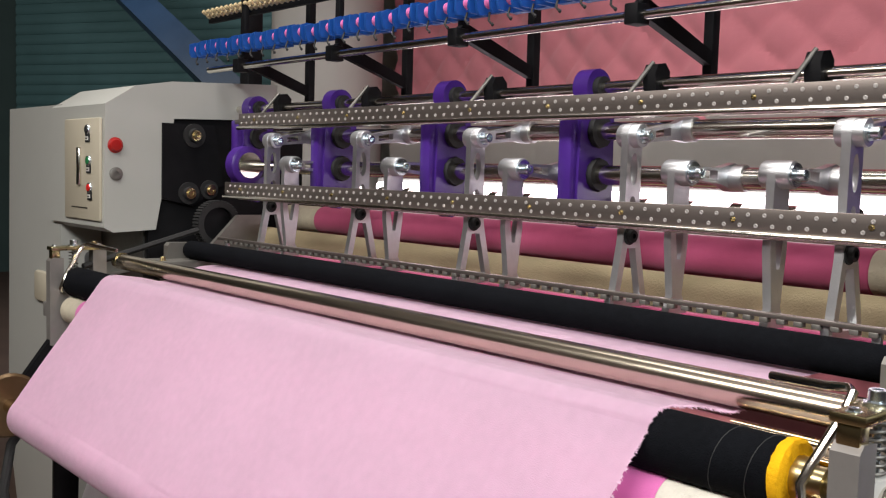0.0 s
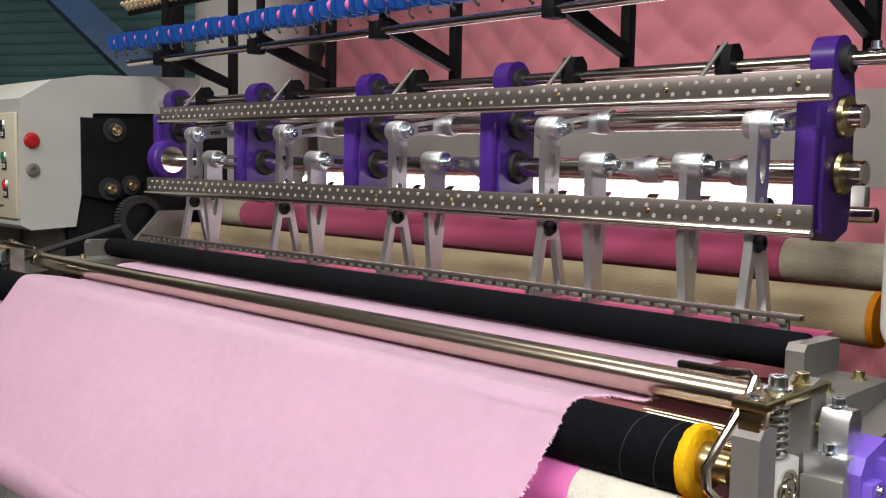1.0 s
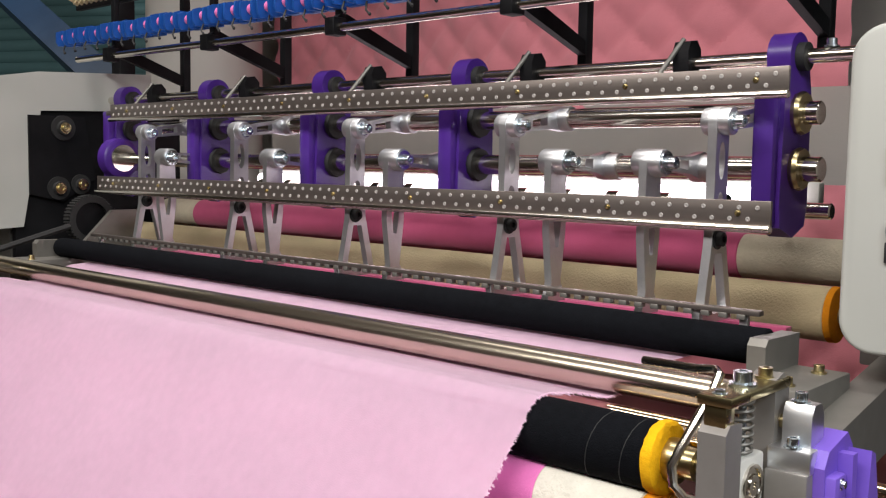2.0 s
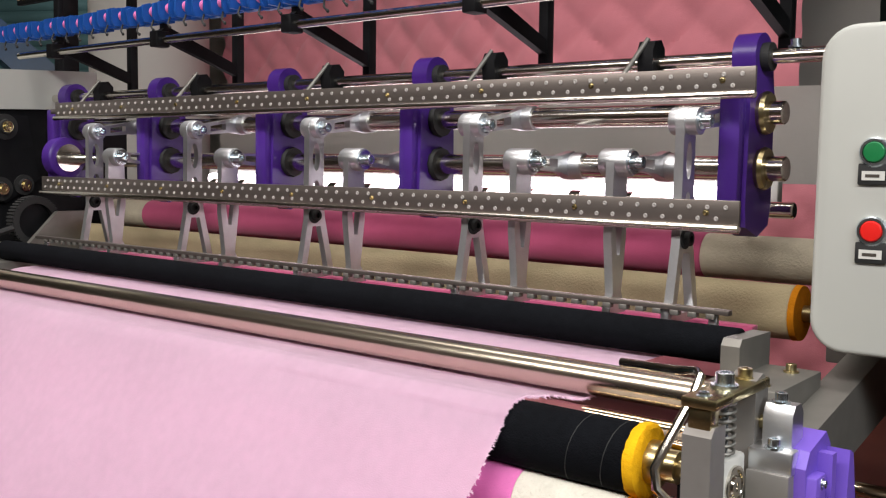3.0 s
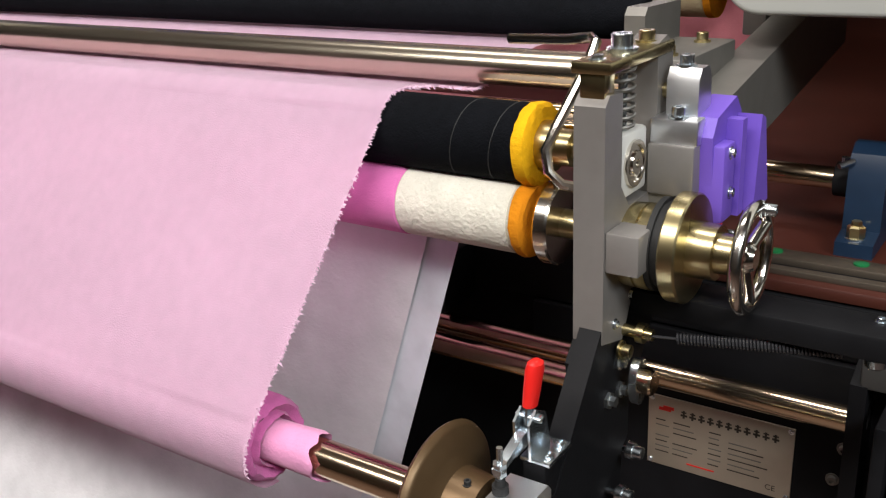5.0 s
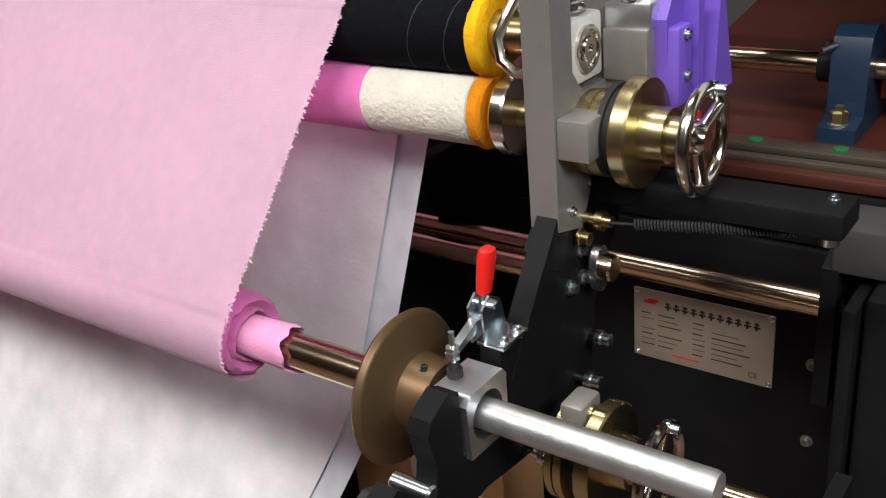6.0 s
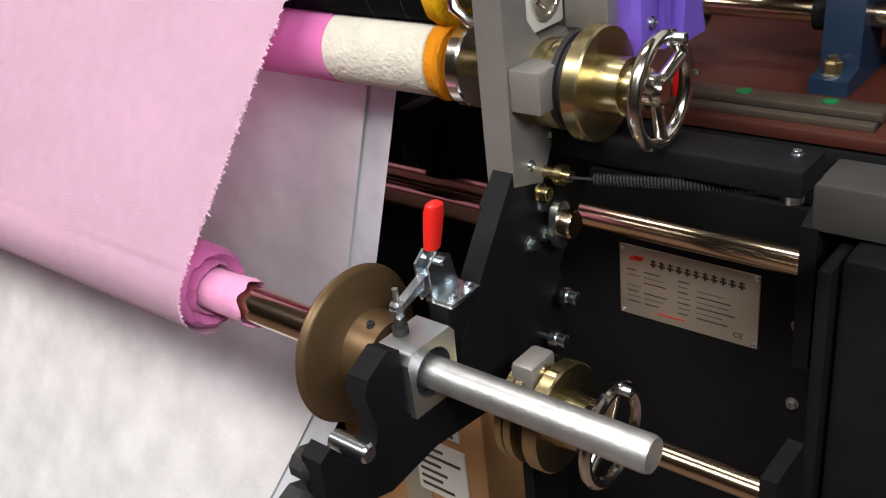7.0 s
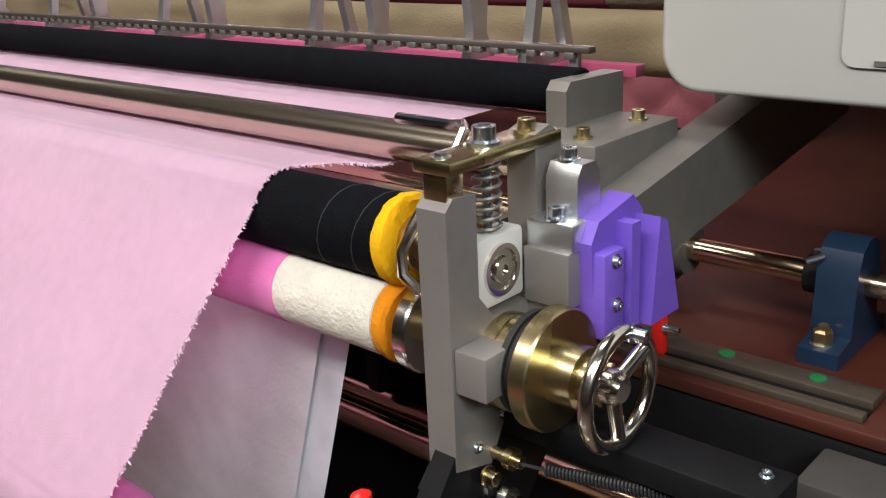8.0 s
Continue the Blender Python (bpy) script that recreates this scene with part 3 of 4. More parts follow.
part("rod_end", bx((-0.235, 0.16, 0.690), (-0.212, 0.231, 0.765), 0.004), BLACK, t2)

# oval two-bolt bearing flange on the side frame
bf = thing("bearing_flange", (0.116, -0.022, 0.770), "oval zinc-plated bearing flange bolted to the black frame", "flange")
part("oval_plate", slab([(-0.022 + 0.013 * math.cos(radians(a)), 0.770 + 0.022 * math.sin(radians(a))) for a in range(0, 360, 18)], 0.112, 0.119), ZINC, bf)
part("boss", lathe([(0, 0.008), (0, 0.0125), (0.010, 0.0125), (0.012, 0.011), (0.012, 0.004)], (0.119, -0.022, 0.772), "x", 24), WARM_STEEL, bf)
for y, z in ((-0.026, 0.786), (-0.022, 0.757), (-0.045, 0.757)):
    part("bolt", lathe([(0, 0.004), (0.010, 0.004), (0.010, 0.008), (0.017, 0.008), (0.017, 0.005), (0.022, 0.005)], (0.084, y, z), "x", 6), ZINC, bf)

sp = thing("tension_spring", (0.21, 0.0, 0.81), "long black coil tension spring with bolt ends", "spring")
part("coil", spring((0.146, -0.014, 0.814), (0.272, 0.014, 0.819), 0.0040, 0.0013, 46, 5), SPRING, sp)
part("hook_wire", between((0.124, -0.018, 0.813), (0.148, -0.014, 0.814), 0.0013, 8), SPRING, sp)
part("hook_wire", between((0.271, 0.014, 0.819), (0.296, 0.022, 0.820), 0.0013, 8), SPRING, sp)
part("end_bolt", lathe([(0, 0.0055), (0.016, 0.0055), (0.016, 0.009), (0.023, 0.009), (0.023, 0.0055), (0.030, 0.005)], (0.096, -0.016, 0.813), "x", 16), BRASS, sp)
part("end_pin", lathe([(0, 0.006), (0.002, 0.0085), (0.008, 0.0085), (0.008, 0.0065), (0.018, 0.0065)], (0.296, 0.022, 0.808), "z", 16), ZINC, sp)

# nameplate; its small lines are plain bars
npl = thing("nameplate", (0.08, 0.425, 0.42), "engraved metal nameplate riveted to the black panel", "nameplate")
nx0, nx1, nz0, nz1, ny = -0.021, 0.184, 0.366, 0.478, 0.4285
part("plate", bx((nx0, ny - 0.0015, nz0), (nx1, ny + 0.0015, nz1), 0.0006), PLATE, npl)
for px, pz in ((nx0 + 0.005, nz0 + 0.005), (nx1 - 0.005, nz0 + 0.005), (nx0 + 0.005, nz1 - 0.005), (nx1 - 0.005, nz1 - 0.005)):
    part("rivet", bolt((px, ny - 0.0015, pz), "y", 0.0028, 0.002, -1), ZINC, npl)
rng = random.Random(4)
for k in range(11):
    x = nx0 + 0.048 + k * 0.0128
    part("title_bar", join(bx((x, ny - 0.002, nz1 - 0.024), (x + 0.0095, ny - 0.0012, nz1 - 0.021), 0), bx((x + 0.003, ny - 0.002, nz1 - 0.027), (x + 0.006, ny - 0.0012, nz1 - 0.015), 0), bx((x + 0.001, ny - 0.002, nz1 - 0.0185), (x + 0.0085, ny - 0.0012, nz1 - 0.0165), 0)), INK, npl)
part("mark", join(bx((nx0 + 0.016, ny - 0.002, nz1 - 0.022), (nx0 + 0.034, ny - 0.0012, nz1 - 0.017), 0), bx((nx0 + 0.022, ny - 0.002, nz1 - 0.019), (nx0 + 0.038, ny - 0.0012, nz1 - 0.014), 0)), RED, npl)
for r in range(7):
    z = nz1 - 0.037 - r * 0.0085
    for c0, c1 in ((0.012, 0.034), (0.038, 0.075), (0.090, 0.112), (0.118, 0.175)):
        if rng.random() < 0.88:
            part("text_bar", bx((nx0 + c0, ny - 0.002, z - 0.0016), (nx0 + c0 + (c1 - c0) * rng.uniform(0.6, 1), ny - 0.0012, z), 0), GREY_STEEL if r % 2 else INK, npl)
part("text_bar", bx((nx0 + 0.06, ny - 0.002, nz0 + 0.012), (nx0 + 0.10, ny - 0.0012, nz0 + 0.014), 0), RED, npl)
fc = bpy.data.curves.new("certificate_mark", "FONT")
fc.body, fc.size = "CE", 0.012
fo = new("certificate_mark", fc)
fo.data.materials.append(INK)
fo.parent = npl
fo.matrix_basis = Matrix.Translation(Vector((nx1 - 0.034, ny - 0.0022, nz0 + 0.010)) - Vector((0.08, 0.425, 0.42))) @ Matrix.Rotation(radians(90), 4, "X")

npl.location = (0.1088, 0.2265, 0.5664)
npl.scale = (0.82, 0.82, 0.82)

# second clutch low down
lc = thing("lower_clutch", (0.13, -0.11, 0.62), "lower zinc-plated clutch with chrome handwheel", "handwheel")
QX, QY, QZ = 0.130, -0.110, 0.644
part("block", bx((QX + 0.004, QY - 0.022, QZ + 0.028), (QX + 0.026, QY + 0.012, QZ + 0.055), 0.004), ALU_PAINT, lc)
part("block_bolt", bolt((QX + 0.026, QY - 0.006, QZ + 0.042), "x", 0.006, 0.014), BRASS, lc)
part("hub", lathe([(0, 0.02), (0, 0.043), (0.0015, 0.0465), (0.008, 0.0465), (0.009, 0.042), (0.010, 0.0465), (0.017, 0.0465), (0.018, 0.042), (0.018, 0.02)], (QX, QY, QZ), "x", 36), BRASS, lc)
part("friction_disc", lathe([(0, 0.02), (0, 0.038), (0.010, 0.038), (0.010, 0.02)], (QX + 0.018, QY, QZ), "x", 36), RUBBER, lc)
part("flange", lathe([(0, 0.02), (0, 0.046), (0.0015, 0.0475), (0.0125, 0.0475), (0.014, 0.046), (0.014, 0.024), (0.034, 0.022), (0.034, 0.017), (0.052, 0.015)], (QX + 0.028, QY, QZ), "x", 40), BRASS, lc)
part("axle", rod(0.09, 0.345, QY, QZ, 0.0095), WARM_STEEL, lc)
part("axle_holder", slab([(QY - 0.02, QZ - 0.03), (QY - 0.02, QZ + 0.03), (QY + 0.03, QZ + 0.03), (QY + 0.03, QZ - 0.03)], 0.341, 0.353), BLACK, lc)
wheel = bmesh.new()
R0, r0 = 0.0400, 0.0052
WX = QX + 0.083
grid = [[wheel.verts.new((WX + r0 * math.sin(2 * math.pi * j / 10), QY + (R0 + r0 * math.cos(2 * math.pi * j / 10)) * math.cos(2 * math.pi * i / 36), QZ + (R0 + r0 * math.cos(2 * math.pi * j / 10)) * math.sin(2 * math.pi * i / 36))) for j in range(10)] for i in range(36)]
for i in range(36):
    for j in range(10):
        wheel.faces.new((grid[i][j], grid[(i + 1) % 36][j], grid[(i + 1) % 36][(j + 1) % 10], grid[i][(j + 1) % 10]))
bmesh.ops.recalc_face_normals(wheel, faces=wheel.faces)
rim = part("rim", wheel, CHROME, lc, "chrome handwheel rim")
for k in range(3):
    a = radians(80 + 120 * k)
    part("spoke", between((WX - 0.005, QY, QZ), (WX, QY + 0.039 * math.cos(a), QZ + 0.039 * math.sin(a)), 0.0048), CHROME, rim)
part("wheel_hub", lathe([(0, 0.012), (0.012, 0.012), (0.016, 0.008), (0.016, 0.004)], (WX - 0.012, QY, QZ), "x", 24), CHROME, rim)
part("crank_pin", bolt((WX + 0.002, QY + 0.012, QZ + 0.038), "x", 0.0045, 0.010), ZINC, rim)

# ---------- roll holder with toggle clamp ----------
fl = thing("roll_flange", (0.04, KY, KZ), "bronze-coloured disc flange on the roll shaft", "flange")
part("disc", lathe([(0, 0.017), (0, 0.063), (0.002, 0.066), (0.005, 0.068), (0.009, 0.066), (0.011, 0.063), (0.013, 0.046), (0.020, 0.034), (0.046, 0.031), (0.046, 0.018)], (0.016, KY, KZ), "x", 56), BRONZE, fl)
part("set_screw", bolt((0.050, KY - 0.008, KZ + 0.030), "z", 0.003, 0.004), RUBBER, fl)
hb = thing("shaft_clamp", (0.10, KY, KZ - 0.03), "cast aluminium shaft clamp with red toggle lever", "toggle clamp")


def cpart(name, bm, material, parent, label=""):
    """The clamp is drawn large round the shaft and taken down to its true size here."""
    k = 0.80 if name in ("block", "bearing_ring") else 0.74 if name == "tube" else 0.66
    for v in bm.verts:
        dx = (v.co.x - 0.080) * (1.0 if name == "tube" else k)
        v.co = Vector((0.070 + dx, KY + (v.co.y - KY) * (0.95 if k < 0.7 and v.co.y > KY + 0.01 else k), KZ + (0.0 if k > 0.7 else 0.004) + (v.co.z - KZ) * k))
    return part(name, bm, material, parent, label)


blockpoly = [(KY - 0.032, KZ - 0.036), (KY - 0.034, KZ + 0.026), (KY - 0.026, KZ + 0.036), (KY + 0.030, KZ + 0.036), (KY + 0.036, KZ + 0.028), (KY + 0.034, KZ - 0.03), (KY + 0.026, KZ - 0.038)]
cpart("block", slab(blockpoly, 0.080, 0.122, [ring_pts(KY, KZ, 0.026, 0.026, 20)]), ALU, hb)
cpart("tube", lathe([(0, 0.012), (0, 0.018), (0.200, 0.0185), (0.204, 0.017), (0.204, 0.006)], (0.098, KY, KZ), "x", 36), TUBE, hb, "dull aluminium tube")
cpart("bearing_ring", lathe([(0, 0.018), (0, 0.025), (0.02, 0.025), (0.02, 0.018)], (0.090, KY, KZ), "x", 30), RUBBER, hb)
cpart("clamp_foot", lathe([(0, 0.010), (0.012, 0.010), (0.012, 0.007), (0.02, 0.006)], (0.090, KY - 0.004, KZ + 0.036), "z", 16), RUBBER, hb)
cpart("spindle", join(between((0.090, KY - 0.004, KZ + 0.05), (0.090, KY - 0.004, KZ + 0.098), 0.0038), lathe([(0, 0.009), (0.005, 0.009)], (0.090, KY - 0.004, KZ + 0.062), "z", 6), lathe([(0, 0.009), (0.005, 0.009)], (0.090, KY - 0.004, KZ + 0.073), "z", 6)), ZINC, hb)
cpart("clamp_bar", slab([(KY - 0.012, KZ + 0.066), (KY - 0.012, KZ + 0.072), (KY + 0.03, KZ + 0.092), (KY + 0.055, KZ + 0.094), (KY + 0.055, KZ + 0.080), (KY + 0.03, KZ + 0.078)], 0.084, 0.096), ZINC, hb)
cpart("clamp_base", bx((0.085, KY + 0.035, KZ + 0.05), (0.125, KY + 0.075, KZ + 0.056), 0.001), ZINC, hb)
cpart("base_riser", bx((0.090, KY + 0.034, KZ + 0.0), (0.120, KY + 0.070, KZ + 0.050), 0.001), BLACK, hb)
for dx in (0.080, 0.100):
    cpart("link", slab([(KY + 0.032, KZ + 0.055), (KY + 0.030, KZ + 0.105), (KY + 0.042, KZ + 0.118), (KY + 0.058, KZ + 0.105), (KY + 0.066, KZ + 0.055)], dx, dx + 0.003), ZINC, hb)
for x, y in ((0.117, KY + 0.045), (0.117, KY + 0.066)):
    cpart("bolt", bolt((x, y, KZ + 0.056), "z", 0.005, 0.006), ZINC, hb)
cpart("pivot", rod(0.074, 0.110, KY + 0.045, KZ + 0.105, 0.005, 14), ZINC, hb)
cpart("lever", bent([(0.090, KY + 0.045, KZ + 0.095), (0.090, KY + 0.047, KZ + 0.13)], 0.006), ZINC, hb)
cpart("grip", lathe([(0, 0.006), (0.002, 0.0085), (0.02, 0.0095), (0.048, 0.0105), (0.056, 0.009), (0.060, 0.004)], seg=20, m=Matrix.Translation((0.090, KY + 0.047, KZ + 0.116)) @ Matrix.Rotation(radians(4), 4, "Y") @ Matrix.Rotation(radians(-6), 4, "X")), RED, hb, "red vinyl lever grip")
kb = thing("clamp_knob", (0.08, -0.30, 0.66), "dark knurled knob on the holder arm", "knob")
part("knob", lathe([(0, 0.010), (0.002, 0.020), (0.018, 0.020), (0.022, 0.015), (0.022, 0.008), (0.036, 0.008)], (0.060, -0.312, 0.655), "x", 8), RUBBER, kb)
part("lobe", lathe([(0, 0.008), (0.003, 0.013), (0.016, 0.013), (0.020, 0.008)], (0.064, -0.300, 0.690), "x", 10), RUBBER, kb)
part("stud", rod(0.070, 0.108, -0.270, 0.692, 0.008, 16), ZINC, kb)
fl2 = thing("roll_flange", (-1.76, KY, KZ), "bronze-coloured disc flange on the roll shaft", "flange")
part("disc", lathe([(0, 0.034), (0.03, 0.036), (0.036, 0.066), (0.040, 0.0715), (0.048, 0.066), (0.048, 0.017)], (-1.76, KY, KZ), "x", 40), BRONZE, fl2)
ca = thing("hose", (-1.8, -0.15, 0.5), "black rubber hose hanging beside the roll", "hose")
part("hose_run", bent([(-1.75, -0.12, 0.70), (-1.74, -0.18, 0.62), (-1.73, -0.2, 0.52), (-1.70, -0.19, 0.42), (-1.66, -0.17, 0.30), (-1.64, -0.15, 0.0)], 0.011), RUBBER, ca)

# cartons on the floor below
cb = thing("carton", (-0.17, 0.15, 0), "brown cardboard carton with white shipping labels", "box")
part("body", bx((-0.30, 0.045, 0.0), (-0.055, 0.135, 0.47), 0.004), CARTON, cb)
part("tape", bx((-0.195, 0.0435, 0.0), (-0.150, 0.0455, 0.47), 0), PLATE, cb, "brown packing tape")
for (x0, z0, x1, z1) in ((-0.165, 0.300, -0.085, 0.385), (-0.150, 0.400, -0.090, 0.450)):
    lb = part("label", bx((x0, 0.0415, z0), (x1, 0.0445, z1), 0), PAPER, cb)
    for k in range(6):
        z = z1 - 0.010 - k * (z1 - z0 - 0.012) / 6
        part("text_bar", bx((x0 + 0.006, 0.0405, z - 0.004), (x0 + (x1 - x0) * rng.uniform(0.4, 0.9), 0.0422, z), 0), INK, lb)

# ---------- bed, linear rail and line shaft at the back ----------
bd = thing("machine_bed", (0.6, 1.0, 0.77), "red-brown painted machine bed plate", "machine bed")
part("plate", bx((-1.9, 0.236, 0.766), (2.2, 6.9, 0.780), 0.003), RED_BED, bd)
part("support", bx((-1.8, 1.6, 0.0), (1.5, 1.7, 0.766), 0.003), BLACK, bd)
rg = thing("linear_rail", (0.15, 0.28, 0.78), "dark steel linear guide rail with green hole caps", "rail")
part("front_lip", bx((0.030, 0.250, 0.780), (0.285, 0.262, 0.787), 0.001), RAIL_STEEL, rg)
part("groove", bx((0.030, 0.262, 0.780), (0.285, 0.276, 0.7825), 0.0005), BLACK, rg)
part("rail_head", bx((0.030, 0.276, 0.780), (0.285, 0.306, 0.790), 0.002), RAIL_STEEL, rg)
for x in (0.052, 0.141, 0.230):
    part("cap", lathe([(0, 0.008), (0.002, 0.008), (0.0026, 0.006)], (x, 0.292, 0.7895), "z", 18), GREEN, rg)
part("end_stop", bx((0.074, 0.262, 0.7825), (0.086, 0.276, 0.822), 0.002), RED, rg, "red end stop")
part("stop_screw", bolt((0.086, 0.268, 0.812), "x", 0.004, 0.016), ZINC, rg)
lsh = thing("line_shaft", (0.2, 0.40, 0.78), "steel line shaft in a dark blue pillow block bearing", "shaft")
SY, SZ = 0.40, 0.849
part("shaft", rod(-0.15, 1.2, SY, SZ, 0.0128), WARM_STEEL, lsh)
pb = part("pillow_block", slab([(SY - 0.065, 0.780), (SY - 0.065, 0.796), (SY - 0.034, 0.802), (SY - 0.030, 0.866), (SY - 0.022, 0.886), (SY - 0.008, 0.895), (SY + 0.008, 0.895), (SY + 0.022, 0.886), (SY + 0.030, 0.866), (SY + 0.034, 0.802), (SY + 0.065, 0.796), (SY + 0.065, 0.780)], 0.192, 0.232), NAVY, lsh, "dark blue pillow block")
for y in (SY - 0.048, SY + 0.048):
    part("washer", lathe([(0, 0.012), (0.002, 0.012)], (0.210, y, 0.7965), "z", 20), ZINC, pb)
    part("bolt", lathe([(0, 0.010), (0.012, 0.010), (0.014, 0.008), (0.014, 0.006), (0.019, 0.0055)], (0.210, y, 0.7985), "z", 6), BRASS, pb)
part("bearing_collar", lathe([(0, 0.0125), (0, 0.020), (0.018, 0.020), (0.018, 0.0125)], (0.174, SY, SZ), "x"), BLACK, pb)
part("grease_nipple", between((0.196, SY - 0.026, 0.878), (0.184, SY - 0.040, 0.874), 0.0035, 10), ZINC, pb)
part("collar_screw", lathe([(0, 0.005), (0.008, 0.005), (0.008, 0.003)], (0.183, SY - 0.004, SZ + 0.019), "z", 8), ZINC, pb)
part("coupling", lathe([(0, 0.02), (0, 0.046), (0.012, 0.046), (0.012, 0.038), (0.022, 0.038), (0.022, 0.045), (0.034, 0.045), (0.034, 0.030), (0.054, 0.029), (0.054, 0.013)], (-0.010, SY, SZ), "x", 32), GREY_STEEL, lsh)
part("bearing_housing", bx((-0.12, SY - 0.05, 0.780), (-0.06, SY + 0.05, 0.905), 0.006), BLACK, lsh)

# ---------- needle section ----------
def turned_hub(x, y, z, r, l):
    return lathe([(0, r * 0.45), (0, r * 0.96), (0.002, r), (l - 0.002, r), (l, r * 0.96), (l, r * 0.45)], (x, y, z), "x", 28)


UY, UZ, UR = 0.50, 1.330, 0.0165
DY, DZ, DR = 0.50, 1.252, 0.0175
TY, TZ, TR = 0.50, 1.408, 0.0105
for nm, y, z, r, x1, lab in (("upper_shaft", UY, UZ, UR, -0.044, "polished upper rocker shaft with cut ends"), ("lower_shaft", DY, DZ, DR, -0.040, "polished lower rocker shaft with cut ends"), ("top_rod", TY, TZ, TR, 0.11, "thin polished top rod through the purple arms")):
    t = thing(nm, (-0.9, y, z), lab, "shaft", "long shafts of the needle section")
    part("rod", rod(-1.98, x1, y, z, r, 30), CHROME, t)
    if nm == "top_rod":
        part("nut", bolt((-0.035, y, z + r), "z", 0.007, 0.012), ZINC, t)

# purple carrier arms
for x in (-1.88, -1.495, -1.085, -0.700, -0.112):
    a = thing("carrier_arm", (x, 0.48, 1.16), "purple enamelled carrier arm round the shafts", "carrier arm", "purple carrier arms")
    out = [(0.455, 1.17), (0.45, 1.20), (0.455, 1.36)] + ring_pts(TY, TZ, 0.034, 0.034, 12, 205, -25) + [(0.545, 1.36), (0.548, 1.20), (0.54, 1.17), (0.50, 1.155)]
    part("arm_web", slab(out, x, x + 0.034, [ring_pts(TY, TZ, 0.013, 0.013, 14), ring_pts(UY, UZ, 0.024, 0.024, 16), ring_pts(DY, DZ, 0.024, 0.024, 16)]), PURPLE, a)
    part("front_rib", bx((x - 0.004, 0.436, 1.172), (x + 0.028, 0.458, 1.375), 0.006), PURPLE, a)
    part("bush", lathe([(0, 0.011), (0, 0.020), (0.012, 0.020), (0.012, 0.011)], (x + 0.034, TY, TZ), "x", 20), RUBBER, a)
    for z in (UZ, DZ):
        c = lathe([(0, 0.017), (0, 0.029), (0.006, 0.031), (0.012, 0.029), (0.012, 0.017)], (x + 0.034, 0.50, z), "x", 12)
        part("bearing_cap", c, BRASS if x > -0.2 else RUBBER, a)

# long dotted thread bars
def bar(name, y, z, label):
    t = thing(name, (-0.9, y, z), label, "bar", "dotted thread bars")
    part("plate", bx((-1.772, y - 0.003, z), (-0.050, y + 0.003, z + 0.034), 0.001), BAR_STEEL, t)
    part("lip", rod(-1.776, -0.048, y - 0.004, z - 0.003, 0.0055, 16), CHROME, t)
    eye = lathe([(0, 0.0014), (0, 0.0033), (0.0012, 0.0030), (0.0014, 0.0017), (0.0004, 0.0013)], seg=10, m=Matrix.Rotation(radians(90), 4, "X"))
    me = mesh("eyelet", eye, EYELET)
    o0 = Vector((-0.9, y, z))
    for k in range(134):
        o = new("eyelet", me)
        o.parent = t
        o.location = Vector((-0.068 - k * 0.0127, y - 0.003, z + (0.0245 if k % 2 == 0 else 0.0095))) - o0
    for k in range(9):
        part("screw", bolt((-0.095 - k * 0.2, y - 0.003, z + 0.017), "y", 0.003, 0.003, -1), BRASS, t)
    return t


bar("lower_thread_bar", 0.362, 1.176, "brushed steel thread bar with two staggered rows of eyelets")
ub = bar("upper_thread_bar", 0.400, 1.352, "brushed steel upper thread bar with rows of eyelets")
part("hanger", bx((-1.80, 0.40, 1.36), (-1.76, 0.50, 1.372), 0.002), BAR_STEEL, ub)


# rocker links: tall slotted A-links and slim single links
def a_link(x, group):
    t = thing("rocker_link", (x, 0.39, 1.043), "cast aluminium A-shaped needle rocker link", "rocker link", group)
    o = [(0.372, 1.30)] + ring_pts(0.390, 1.315, 0.020, 0.020, 10, 180, 0) + [(0.408, 1.19), (0.412, 1.15), (0.436, 1.046), (0.436, 1.040), (0.350, 1.040), (0.350, 1.046), (0.370, 1.15)]
    holes = [ring_pts(0.390, 1.262, 0.009, 0.026, 14), ring_pts(0.390, 1.207, 0.008, 0.012, 12), [(0.381, 1.135), (0.401, 1.135), (0.421, 1.052), (0.364, 1.052)]]
    part("link_plate", slab(o, x, x + 0.013, holes), CAST, t)
    h = part("hub", turned_hub(x - 0.012, 0.390, 1.315, 0.019, 0.04), CAST, t)
    part("bolt", bolt((x + 0.028, 0.390, 1.315), "x", 0.009, 0.016), ZINC, h)
    part("rocker_arm", slab([(0.386, 1.304), (0.386, 1.326), (0.47, 1.340), (0.505, 1.353), (0.521, 1.345), (0.523, 1.318), (0.505, 1.309), (0.47, 1.312)], x + 0.020, x + 0.034, [ring_pts(UY, UZ, 0.0165, 0.0165, 16), [(0.415, 1.312), (0.415, 1.324), (0.455, 1.331), (0.455, 1.318)]]), CAST, t)
    part("arm_boss", turned_hub(x + 0.018, UY, UZ, 0.0205, 0.034), CAST, t)
    part("pivot_bolt", bolt((x + 0.013, 0.385, 1.155), "x", 0.010, 0.010), RUBBER, t)
    return t


